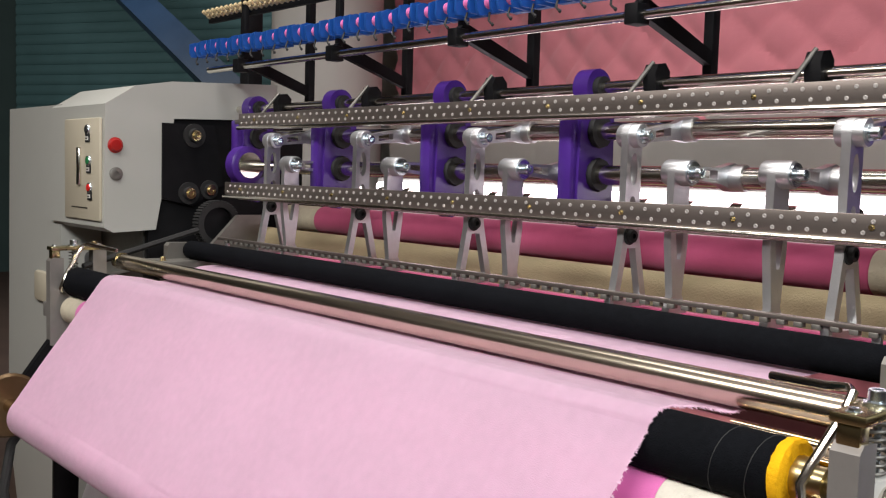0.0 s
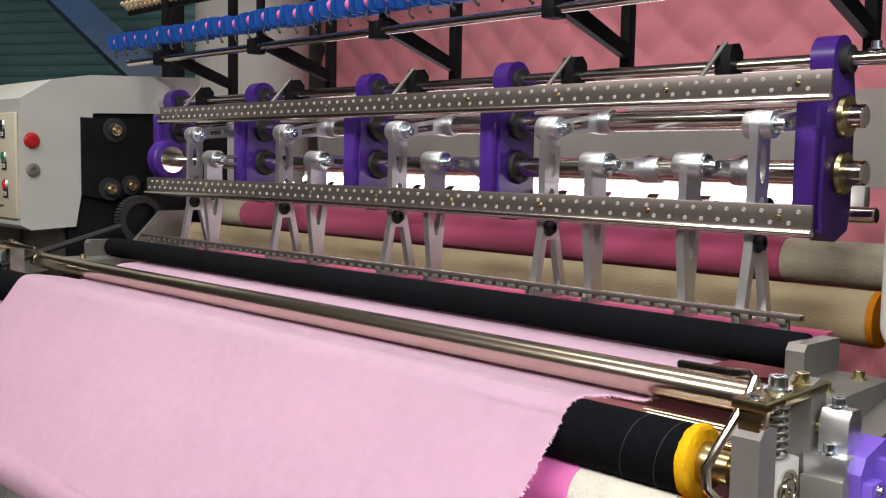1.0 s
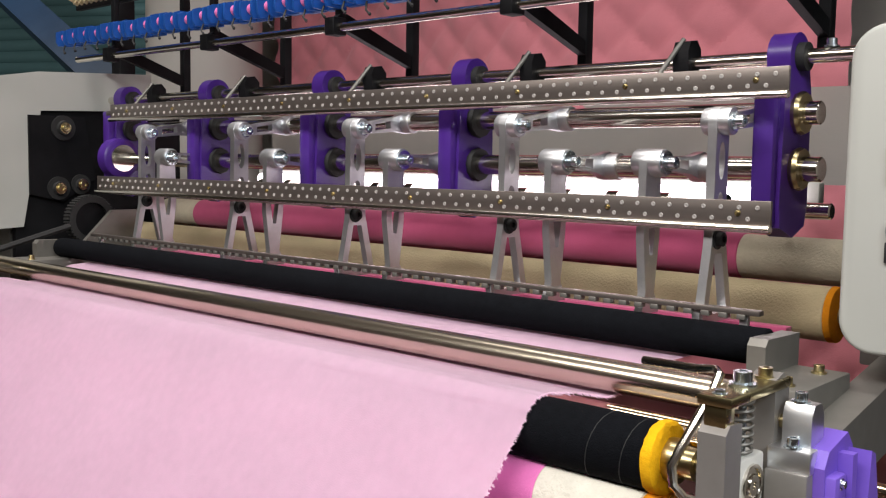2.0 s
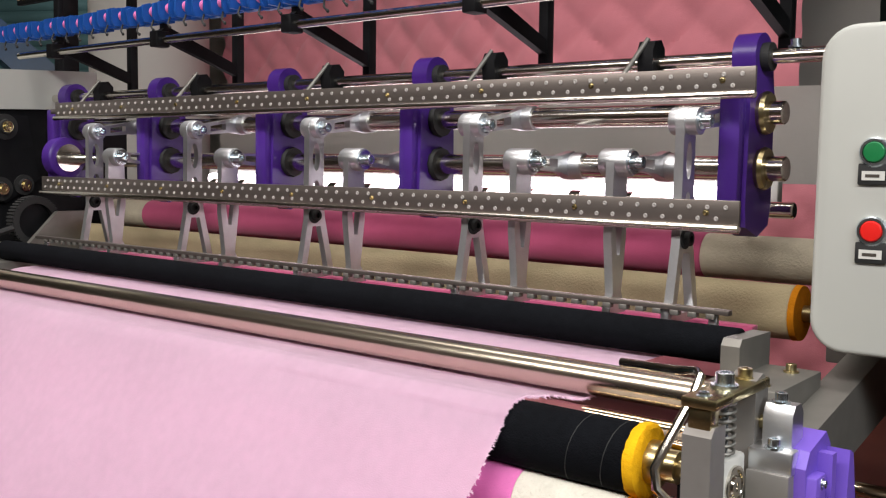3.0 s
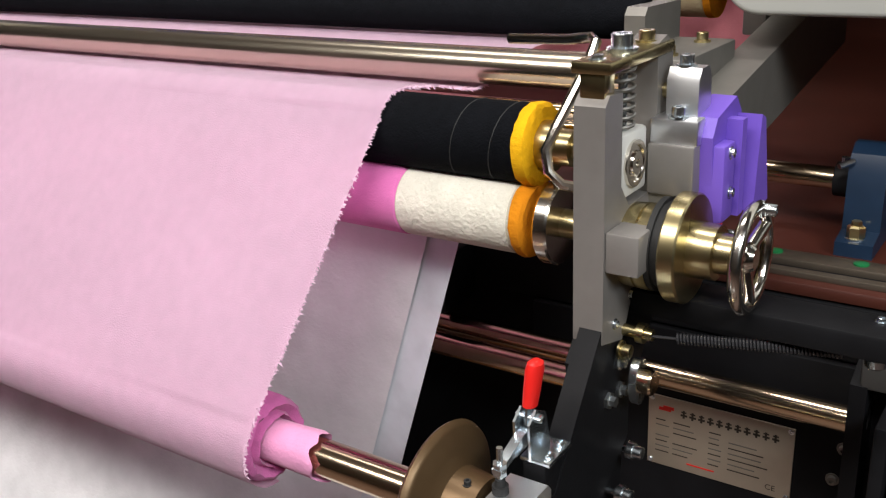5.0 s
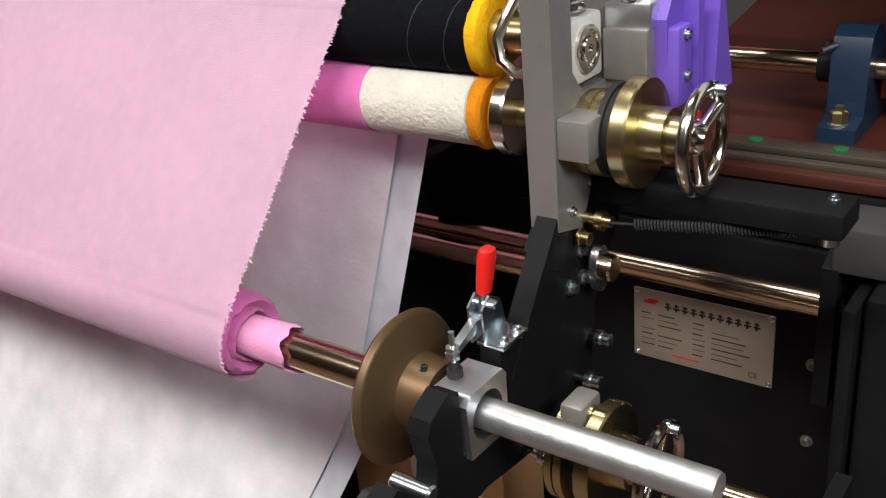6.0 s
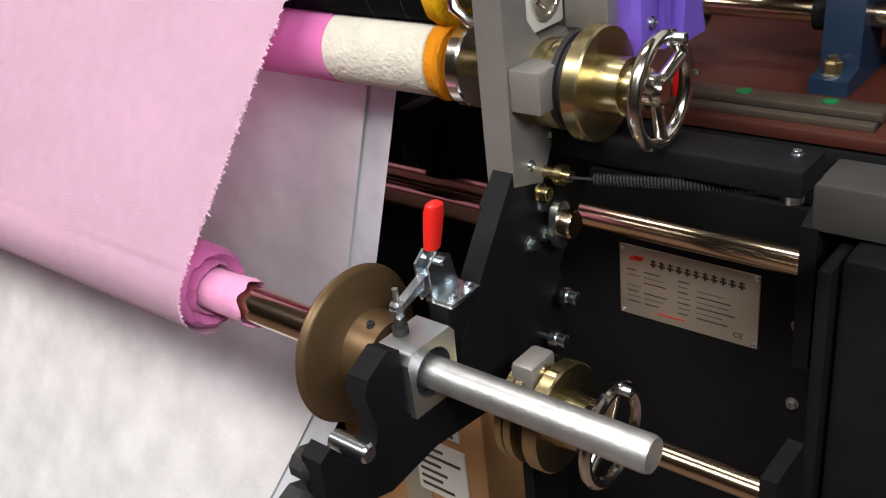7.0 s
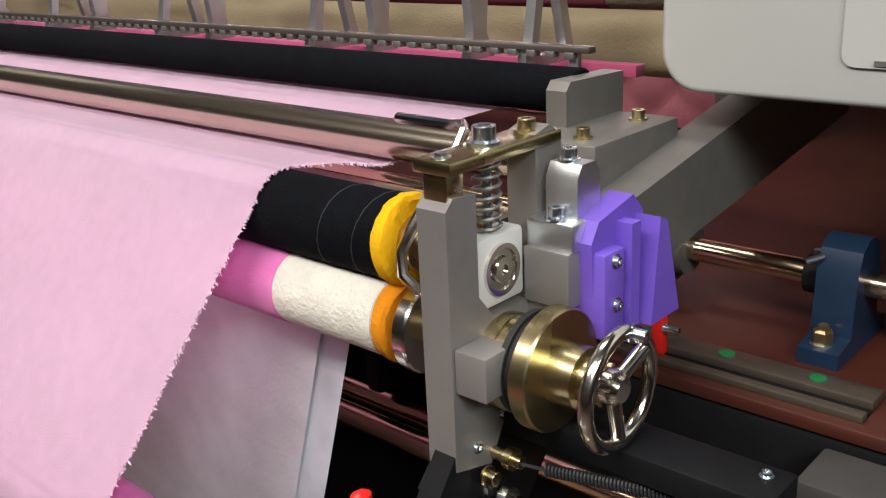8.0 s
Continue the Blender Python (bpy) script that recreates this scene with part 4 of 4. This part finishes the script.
def slim_link(x, group):
    t = thing("rocker_link", (x, 0.39, 1.043), "slim cast aluminium needle rocker link", "rocker link", group)
    o = [(0.370, 1.25)] + ring_pts(0.390, 1.258, 0.020, 0.020, 10, 180, 0) + [(0.412, 1.19), (0.412, 1.15), (0.402, 1.07), (0.416, 1.046), (0.416, 1.040), (0.368, 1.040), (0.378, 1.07), (0.368, 1.15)]
    part("link_plate", slab(o, x, x + 0.013, [[(0.380, 1.165), (0.400, 1.165), (0.394, 1.125), (0.386, 1.125)]]), CAST, t)
    h = part("hub", turned_hub(x - 0.014, 0.390, 1.258, 0.020, 0.045), CAST, t)
    part("bolt", bolt((x + 0.031, 0.390, 1.258), "x", 0.009, 0.018), ZINC, h)
    part("washer", lathe([(0, 0.01), (0, 0.017), (0.004, 0.017), (0.004, 0.01)], (x + 0.031, 0.390, 1.258), "x", 20), ZINC, h)
    part("rocker_arm", slab([(0.386, 1.248), (0.386, 1.268), (0.46, 1.268), (0.500, 1.276), (0.519, 1.268), (0.524, 1.240), (0.505, 1.230), (0.46, 1.242)], x + 0.020, x + 0.035, [ring_pts(DY, DZ, 0.0175, 0.0175, 16), [(0.412, 1.253), (0.412, 1.263), (0.452, 1.263), (0.452, 1.248)]]), CAST, t)
    part("arm_boss", turned_hub(x + 0.016, DY, DZ, 0.0215, 0.040), CAST, t)
    return t


for x in (-1.60, -1.235, -0.875, -0.510, -0.148):
    a_link(x, "A-shaped rocker links")
for x in (-1.518, -1.122, -0.774, -0.418, -0.252):
    slim_link(x, "slim rocker links")

# needle and presser plates at the feet
ppl = thing("needle_plate", (-0.9, 0.36, 1.03), "steel presser plate with a long row of needles", "needle plate")
part("plate", bx((-1.77, 0.335, 1.030), (-0.05, 0.356, 1.0405), 0.001), GREY_STEEL, ppl)
part("needle_bar", bx((-1.77, 0.338, 1.062), (-0.05, 0.352, 1.069), 0.001), BAR_STEEL, ppl)
for x in (-1.74, -1.235, -0.875, -0.510, -0.148, -0.08):
    part("bar_stay", bx((x, 0.344, 1.036), (x + 0.012, 0.352, 1.064), 0.001), CAST, ppl)
part("red_strip", bx((-1.75, 0.450, 1.020), (-0.06, 0.470, 1.034), 0.001), RED_CLOTH, ppl)
nd = mesh("needle", lathe([(0, 0.0006), (0.004, 0.0022), (0.012, 0.0024), (0.030, 0.0024), (0.031, 0.001)], seg=7), ZINC)
nb = mesh("needle_clamp", bx((-0.006, -0.006, 0.0), (0.006, 0.006, 0.007), 0.001), GREY_STEEL)
for k in range(66):
    for me, nm in ((nd, "needle"), (nb, "needle_clamp")):
        o = new(nm, me)
        o.parent = ppl
        o.location = Vector((-0.075 - k * 0.0254, 0.343, 1.0335 if nm == "needle" else 1.0555)) - Vector((-0.9, 0.36, 1.03))

# rear rollers
for nm, y, z, r, m, lab in (("rear_canvas_roller", 0.55, 1.045, 0.040, CREAM_BACK, "tan canvas-covered draw roller with an orange felt end"), ("rear_upper_roller", 0.655, 1.110, 0.036, CREAM, "cream canvas roller wrapped with rose cloth")):
    t = thing(nm, (-0.9, y, z), lab, "roller")
    x1 = -0.034 if y < 0.6 else -0.03
    part("roller_body", rod(-1.92, x1, y, z, r, 40), m, t)
    part("felt_ring", lathe([(0, r * 0.7), (0, r + 0.001), (0.009, r), (0.011, r * 0.5)], (x1, y, z), "x", 30), ORANGE, t, "orange felt ring")
    part("shaft_end", rod(x1 + 0.005, 0.09, y, z, 0.012), BRASS, t)
solo("rose_wrap_cloth", rod(-1.75, -0.215, 0.655, 1.110, 0.0375, 40), RED_CLOTH, "rose-pink cloth wound round the rear roller", "cloth")
solo("pale_web", sheet(lambda u, v: (-1.75 + u * 1.5, 0.70 + 0.25 * v, 1.143 + 0.05 * v), 10, 6, 0.002), GAUZE, "pale cloth web running off the rear roller", "cloth")

# lamp strip behind the rollers, with small looper discs before it
lt = thing("lamp_strip", (-0.8, 0.82, 1.2), "glowing white lamp tube behind the rollers", "lamp")
part("tube", rod(-1.72, -0.20, 0.82, 1.206, 0.013, 16), LED, lt)
part("housing", bx((-1.75, 0.835, 1.185), (-0.17, 0.86, 1.23), 0.003), WHITE, lt)
for k in range(16):
    x = -1.62 + k * 0.098
    t = thing("looper_hook", (x, 0.6, 1.2), "curved chrome looper hook on its shaft", "looper", "looper hooks")
    pts = [(0.60 + 0.021 * math.cos(radians(q)), 1.190 + 0.021 * math.sin(radians(q))) for q in range(-60, 200, 20)]
    pts += [(0.60 + 0.013 * math.cos(radians(q)), 1.190 + 0.013 * math.sin(radians(q))) for q in range(180, -80, -20)]
    part("hook", slab(pts, x, x + 0.022), CHROME, t)
ls2 = thing("looper_shaft", (-0.9, 0.6, 1.19), "steel looper shaft below the carrier arms", "shaft")
part("rod", rod(-1.9, -0.06, 0.60, 1.190, 0.0125), CHROME, ls2)

# black pin holders on the top rod
for x in (-1.74, -1.355, -0.945, -0.555, -0.265):
    t = thing("pin_holder", (x, 0.49, 1.40), "black faceted clamp with a slanting chrome pin", "clamp", "pin holders on the top rod")
    part("body", slab([(0.482, 1.392), (0.478, 1.424), (0.486, 1.440), (0.506, 1.443), (0.519, 1.430), (0.518, 1.394), (0.508, 1.384)], x, x + 0.026), BLACK, t)
    part("foot", bx((x + 0.012, 0.478, 1.372), (x + 0.044, 0.512, 1.386), 0.004), BLACK, t)
    part("pin", between((x - 0.008, 0.445, 1.382), (x + 0.012, 0.490, 1.444), 0.0038), GREY_STEEL, t)

# thread rack: posts, braces, rods, tension units
rk = thing("thread_rack", (-0.9, 0.66, 2.2), "black steel thread rack above the needles", "thread rack")
part("top_beam", bx((-2.2, 0.64, 2.15), (0.5, 0.69, 2.2), 0.003), BLACK, rk)
for x in (-1.845, -1.412, -0.985, -0.545, -0.105):
    p = part("post", bx((x - 0.010, 0.65, 1.425), (x + 0.010, 0.672, 2.15), 0.002), BLACK, rk)
    part("brace", slab([(0.655, 1.452), (0.655, 1.478), (0.455, 1.548), (0.44, 1.535), (0.44, 1.520)], x - 0.008, x + 0.008), BLACK, p)
    part("clamp", bx((x - 0.014, 0.425, 1.500), (x + 0.014, 0.46, 1.535), 0.003), BLACK, p)
    part("upper_stem", bx((x - 0.009, 0.448, 1.53), (x + 0.009, 0.462, 1.70), 0.002), BLACK, p)
for x in (-2.2, 0.45):
    part("column", bx((x, 0.64, 0.0), (x + 0.05, 0.69, 2.15), 0.003), BLACK, rk)
tr_ = thing("thread_rod", (-0.9, 0.44, 1.515), "polished thread rod held by black clamps", "rod")
part("rod", rod(-2.02, 0.12, 0.442, 1.516, 0.0085), CHROME, tr_)
tb = thing("tension_rail", (-0.9, 0.455, 1.575), "blue tension rail carrying the thread tensioners", "rail")
part("rail", bx((-2.08, 0.462, 1.562), (0.1, 0.474, 1.585), 0.002), BLUE, tb)
part("end_rod", rod(-2.11, -2.05, 0.455, 1.572, 0.008), ZINC, tb)

u0 = thing("thread_tensioner", (0, 0, 0), "blue plastic thread tensioner with a pink spool", "tensioner", "thread tensioners")
part("housing", slab([(0.02, -0.020), (-0.030, -0.022), (-0.036, -0.012), (-0.036, 0.014), (-0.02, 0.020), (0.02, 0.018)], -0.022, -0.016), BLUE, u0)
part("housing", slab([(0.02, -0.020), (-0.030, -0.022), (-0.036, -0.012), (-0.036, 0.014), (-0.02, 0.020), (0.02, 0.018)], 0.016, 0.022), BLUE, u0)
part("back", bx((-0.022, 0.004, -0.021), (0.022, 0.018, 0.019), 0.002), BLUE, u0)
part("spool", lathe([(0, 0.006), (0, 0.0115), (0.004, 0.0115), (0.007, 0.008), (0.011, 0.008), (0.014, 0.0115), (0.018, 0.0115), (0.018, 0.005)], (-0.004, -0.018, 0.0), "x", 18), PINK_DEEP, u0)
part("lever", bent([(0.0, -0.02, -0.018), (0.004, -0.028, -0.034), (0.012, -0.03, -0.040)], 0.0022, 6), RUBBER, u0)
part("lever_tip", lathe([(0, 0.0015), (0.003, 0.004), (0.006, 0.0015)], (0.012, -0.030, -0.042), "x", 8), RUBBER, u0)
first = Matrix.Translation((-2.05, 0.444, 1.574))
u0.matrix_basis = first
for k in range(1, 36):
    tl = (0.10 if (k % 5 == 0) else -0.05) + 0.05 * math.sin(k * 2.3)
    copy_thing(u0, Matrix.Translation((-2.05 + 0.0585 * k, 0.444, 1.574 + 0.002 * math.sin(k * 1.7))) @ Matrix.Rotation(tl, 4, "X"))

for zz, lab in ((1.668, "pale ceramic thread guide rail with small pegs"), (1.755, "upper thread guide rail with small pegs")):
    t = thing("thread_guide_rail", (-0.9, 0.48, zz), lab, "thread guide", "thread guide rails")
    part("rail", bx((-2.08, 0.470, zz - 0.014), (0.1, 0.484, zz + 0.002), 0.002), BLACK, t)
    g = mesh("guide_bead", lathe([(0, 0.003), (0.001, 0.0085), (0.012, 0.0085), (0.015, 0.006), (0.028, 0.006), (0.03, 0.004)], seg=10, m=Matrix.Rotation(radians(65), 4, "X")), WOOD)
    for k in range(84):
        o = new("guide_bead", g)
        o.parent = t
        o.location = Vector((-2.07 + k * 0.0256, 0.474, zz + 0.004)) - Vector((-0.9, 0.48, zz))

# ---------- cabinets ----------
def rounded(x0, x1, z0, z1, r, n=7):
    out = []
    for cx, cz, a in ((x1 - r, z1 - r, 0), (x0 + r, z1 - r, 90), (x0 + r, z0 + r, 180), (x1 - r, z0 + r, 270)):
        out += [(cx + r * math.cos(radians(a + 90 * k / n)), cz + r * math.sin(radians(a + 90 * k / n))) for k in range(n + 1)]
    return out


def front_slab(poly, y0, y1):
    bm = slab(poly, y0, y1)
    bmesh.ops.transform(bm, matrix=Matrix(((0, 1, 0, 0), (1, 0, 0, 0), (0, 0, 1, 0), (0, 0, 0, 1))), verts=bm.verts)
    bmesh.ops.recalc_face_normals(bm, faces=bm.faces)
    return bm


def push_button(parent, x, y, z, m, r=0.0155, plate=True):
    b = part("push_button", lathe([(0, r), (0.004, r), (0.006, r * 0.9), (0.006, r * 0.74), (0.002, r * 0.72)], seg=30, m=Matrix.Translation((x, y, z)) @ Matrix.Rotation(radians(90), 4, "X")), ZINC, parent, "push button in a bright bezel")
    part("cap", lathe([(0, r * 0.70), (0.006, r * 0.70), (0.008, r * 0.62), (0.0085, r * 0.2)], seg=26, m=Matrix.Translation((x, y, z)) @ Matrix.Rotation(radians(90), 4, "X")), m, b)
    if plate:
        part("label_holder", bx((x - r, y - 0.004, z - r - 0.019), (x + r, y - 0.0005, z - r * 0.75), 0.0015), RUBBER, b)
        part("label_plate", bx((x - r * 0.72, y - 0.005, z - r - 0.014), (x + r * 0.72, y - 0.0035, z - r - 0.004), 0), NYLON, b)
        part("text_bar", bx((x - r * 0.5, y - 0.0054, z - r - 0.011), (x + r * 0.4, y - 0.0048, z - r - 0.0075), 0), INK, b)
    return b


CY = 0.265
rc = thing("control_cabinet", (0.4, 0.45, 1.06), "off-white enamelled control cabinet with start and stop buttons", "cabinet")
fs = front_slab(rounded(0.074, 1.1, 1.046, 1.412, 0.038), CY, 0.85)
be = [e for e in fs.edges if all(abs(v.co.y - CY) < 1e-4 for v in e.verts) and len(e.link_faces) == 2 and e.calc_face_angle(0) > 1]
bmesh.ops.bevel(fs, geom=be, offset=0.006, segments=3, affect="EDGES", profile=0.5)
part("body", fs, WHITE, rc)
push_button(rc, 0.137, CY, 1.2715, GREEN, 0.0165)
push_button(rc, 0.138, CY, 1.1855, RED, 0.0165)
dr = part("door", front_slab(rounded(0.236, 0.7, 1.078, 1.385, 0.01, 3), CY - 0.003, CY + 0.01), WHITE, rc)
part("pull_slot", bx((0.262, CY - 0.0045, 1.080), (0.34, CY - 0.002, 1.084), 0), GREY_STEEL, dr)
part("column", bx((0.95, 0.35, 0.0), (1.1, 0.8, 1.050), 0.01), WHITE, rc)

# the opposite end: a tall housing with a hood over the drive
LX = -1.95
lcab = thing("drive_housing", (-2.2, 0.4, 0.0), "off-white enamelled drive housing with switches", "housing")
hood = [(0.115, 1.085), (0.118, 1.400), (0.20, 1.452), (0.30, 1.470), (0.62, 1.486), (0.62, 1.385), (0.305, 1.372), (0.285, 1.24), (0.255, 1.078), (0.14, 1.072)]
part("hood", slab(hood, LX - 0.38, LX), WHITE, lcab)
part("tower", slab([(0.16, 0.0), (0.12, 0.40), (0.13, 1.41), (0.62, 1.44), (0.62, 0.0)], LX - 0.78, LX - 0.33), WHITE, lcab)
part("lower_body", slab([(0.26, 0.66), (0.24, 1.07), (0.66, 1.07), (0.66, 0.66)], LX - 0.38, LX - 0.05), GREY_STEEL, lcab)
fpl = part("switch_panel", bx((LX - 0.255, 0.108, 1.10), (LX - 0.012, 0.117, 1.365), 0.004), BEIGE, lcab, "beige switch panel")
for x, z, m in ((LX - 0.085, 1.335, RUBBER), (LX - 0.078, 1.255, GREEN), (LX - 0.072, 1.185, RED)):
    push_button(fpl, x, 0.108, z, m, 0.0135)
part("door_latch", bx((LX - 0.150, 0.100, 1.19), (LX - 0.132, 0.109, 1.29), 0.003), CHROME, fpl)
part("seam", bx((LX - 0.20, 0.1065, 1.130), (LX - 0.09, 0.1085, 1.133), 0), INK, fpl)
sb_ = part("side_lamp", lathe([(0, 0.020), (0.003, 0.020), (0.004, 0.017), (0.010, 0.014), (0.011, 0.004)], (LX, 0.144, 1.296), "x", 28), RED_LENS, lcab, "dark red lens")
part("side_lock", lathe([(0, 0.017), (0.004, 0.017), (0.006, 0.012), (0.006, 0.006), (0.003, 0.006)], (LX, 0.146, 1.223), "x", 24), GREY_STEEL, lcab)
part("plug_cover", bx((LX - 0.52, 0.112, 0.84), (LX - 0.40, 0.135, 0.93), 0.01), BEIGE, lcab)

# drive train in the opening
dv = thing("drive_train", (-1.94, 0.4, 1.1), "dark drive gears and bearings with a toothed belt pulley", "drive")
part("back_plate", bx((-1.985, 0.24, 0.70), (-1.965, 0.72, 1.40), 0.002), BLACK, dv)
n = 44
prof = []
for k in range(n):
    for da, rr in ((0.0, 0.060), (0.3, 0.060), (0.42, 0.064), (0.88, 0.064)):
        an = 2 * math.pi * (k + da) / n
        prof.append((0.40 + rr * math.cos(an), 1.095 + rr * math.sin(an)))
part("toothed_pulley", slab(prof, -1.905, -1.875, [ring_pts(0.40, 1.095, 0.045, 0.045, 24)]), RUBBER, dv)
part("pulley_hub", lathe([(0, 0.02), (0, 0.044), (0.02, 0.044), (0.02, 0.02)], (-1.905, 0.40, 1.095), "x"), BLACK, dv)
for y, z, r in ((0.345, 1.175, 0.030), (0.405, 1.185, 0.026), (0.36, 1.33, 0.032)):
    b = part("bearing", lathe([(0, r), (0.02, r), (0.02, r * 0.6), (0.03, r * 0.55), (0.03, 0.004)], (-1.96, y, z), "x", 24), RUBBER, dv)
    part("bolt", bolt((-1.93, y, z), "x", 0.010, 0.008), BRASS, b)
part("purple_boss", lathe([(0, 0.02), (0, 0.052), (0.03, 0.050), (0.034, 0.044), (0.034, 0.026)], (-1.86, 0.46, 1.255), "x", 36), PURPLE, dv)
part("bearing_ring", lathe([(0, 0.019), (0, 0.034), (0.006, 0.034), (0.006, 0.019)], (-1.826, 0.46, 1.255), "x", 30), CHROME, dv)
part("purple_bracket", slab([(0.27, 1.16), (0.27, 1.36), (0.42, 1.36), (0.45, 1.20), (0.36, 1.14)], -1.965, -1.945), BLACK, dv)
part("cover_flap", slab([(0.30, 0.98), (0.44, 1.12), (0.52, 1.12), (0.52, 0.98)], -1.86, -1.845), GREY_STEEL, dv)
part("belt_run", between((-1.88, 0.34, 1.08), (-1.84, 0.02, 1.0), 0.008, 6), RUBBER, dv)

# ---------- behind the machine ----------
def quilt(x0, x1, z0, z1, y, pitch=0.115, puff=0.014, lean=0.0):
    def f(u, v):
        x, z = x0 + (x1 - x0) * u, z0 + (z1 - z0) * v
        a, b = (x + z * 1.05) / pitch, (x - z * 1.05) / pitch
        h = abs(math.sin(math.pi * a)) ** 0.45 * abs(math.sin(math.pi * b)) ** 0.45
        fold = 0.05 * math.sin(x * 2.1 + 0.6) + 0.03 * noise.noise(Vector((x * 1.4, z * 1.4, 3)))
        return (x, y - puff * h + fold + lean * (z - z0) + 0.006 * noise.noise(Vector((x * 9, z * 9, 1))), z)
    return sheet(f, int((x1 - x0) * 70), int((z1 - z0) * 70))


solo("quilted_pink_cloth", quilt(-2.55, -0.36, 1.40, 2.9, 1.5, 0.155, 0.022), PINK_QUILT, "quilted rose-pink plush with diamond stitching, hanging", "quilt")
solo("quilted_pink_cloth", quilt(-1.2, -0.16, 0.785, 1.22, 1.25, 0.12), PINK_QUILT, "quilted rose-pink plush running off behind the machine", "quilt")
qr = thing("quilt_hanging_bar", (-1.4, 1.5, 2.9), "dark steel bar that carries the quilt", "bar")
part("bar", rod(-2.9, 0.3, 1.5, 2.9, 0.03), BLACK, qr)
part("upright", bx((-2.93, 1.47, 0), (-2.87, 1.53, 2.95), 0.003), BLACK, qr)
part("upright", bx((0.24, 1.47, 0.78), (0.30, 1.53, 2.95), 0.003), BLACK, qr)


def canvas(u, v):
    x, z = -3.1 + 2.85 * u, 0.782 + 2.04 * v
    return (x, 1.72 + 0.05 * noise.noise(Vector((x * 1.2, z * 1.2, 8))) + 0.02 * math.sin(x * 5 + z * 3), z)


def low_canvas(u, v):
    x, z = -2.4 + 2.2 * u, 0.782 + 0.66 * v
    return (x, 1.40 + 0.03 * noise.noise(Vector((x * 1.6, z * 1.2, 4))) + 0.015 * math.sin(x * 7 + z * 2), z)


solo("pale_cover_sheet", sheet(low_canvas, 60, 16, 0.003), CANVAS, "pale grey cover sheet below the hanging quilt", "sheet")
solo("grey_white_dust_sheet", sheet(canvas, 60, 30, 0.003), CANVAS, "grey-white sheet hanging behind the quilted cloth", "sheet")
sl = thing("canvas_roll_stand", (-2.5, 1.4, 0), "pale rolled fabric bale standing behind the machine", "fabric roll")
part("bale", lathe([(0, 0.1), (0, 0.2), (0.01, 0.21), (1.0, 0.21), (1.01, 0.2), (1.01, 0.05)], (-2.62, 1.25, 1.15), "z", 30), CANVAS, sl)
part("stand", bx((-2.8, 1.1, 0), (-2.45, 1.4, 1.15), 0.01), BLACK, sl)
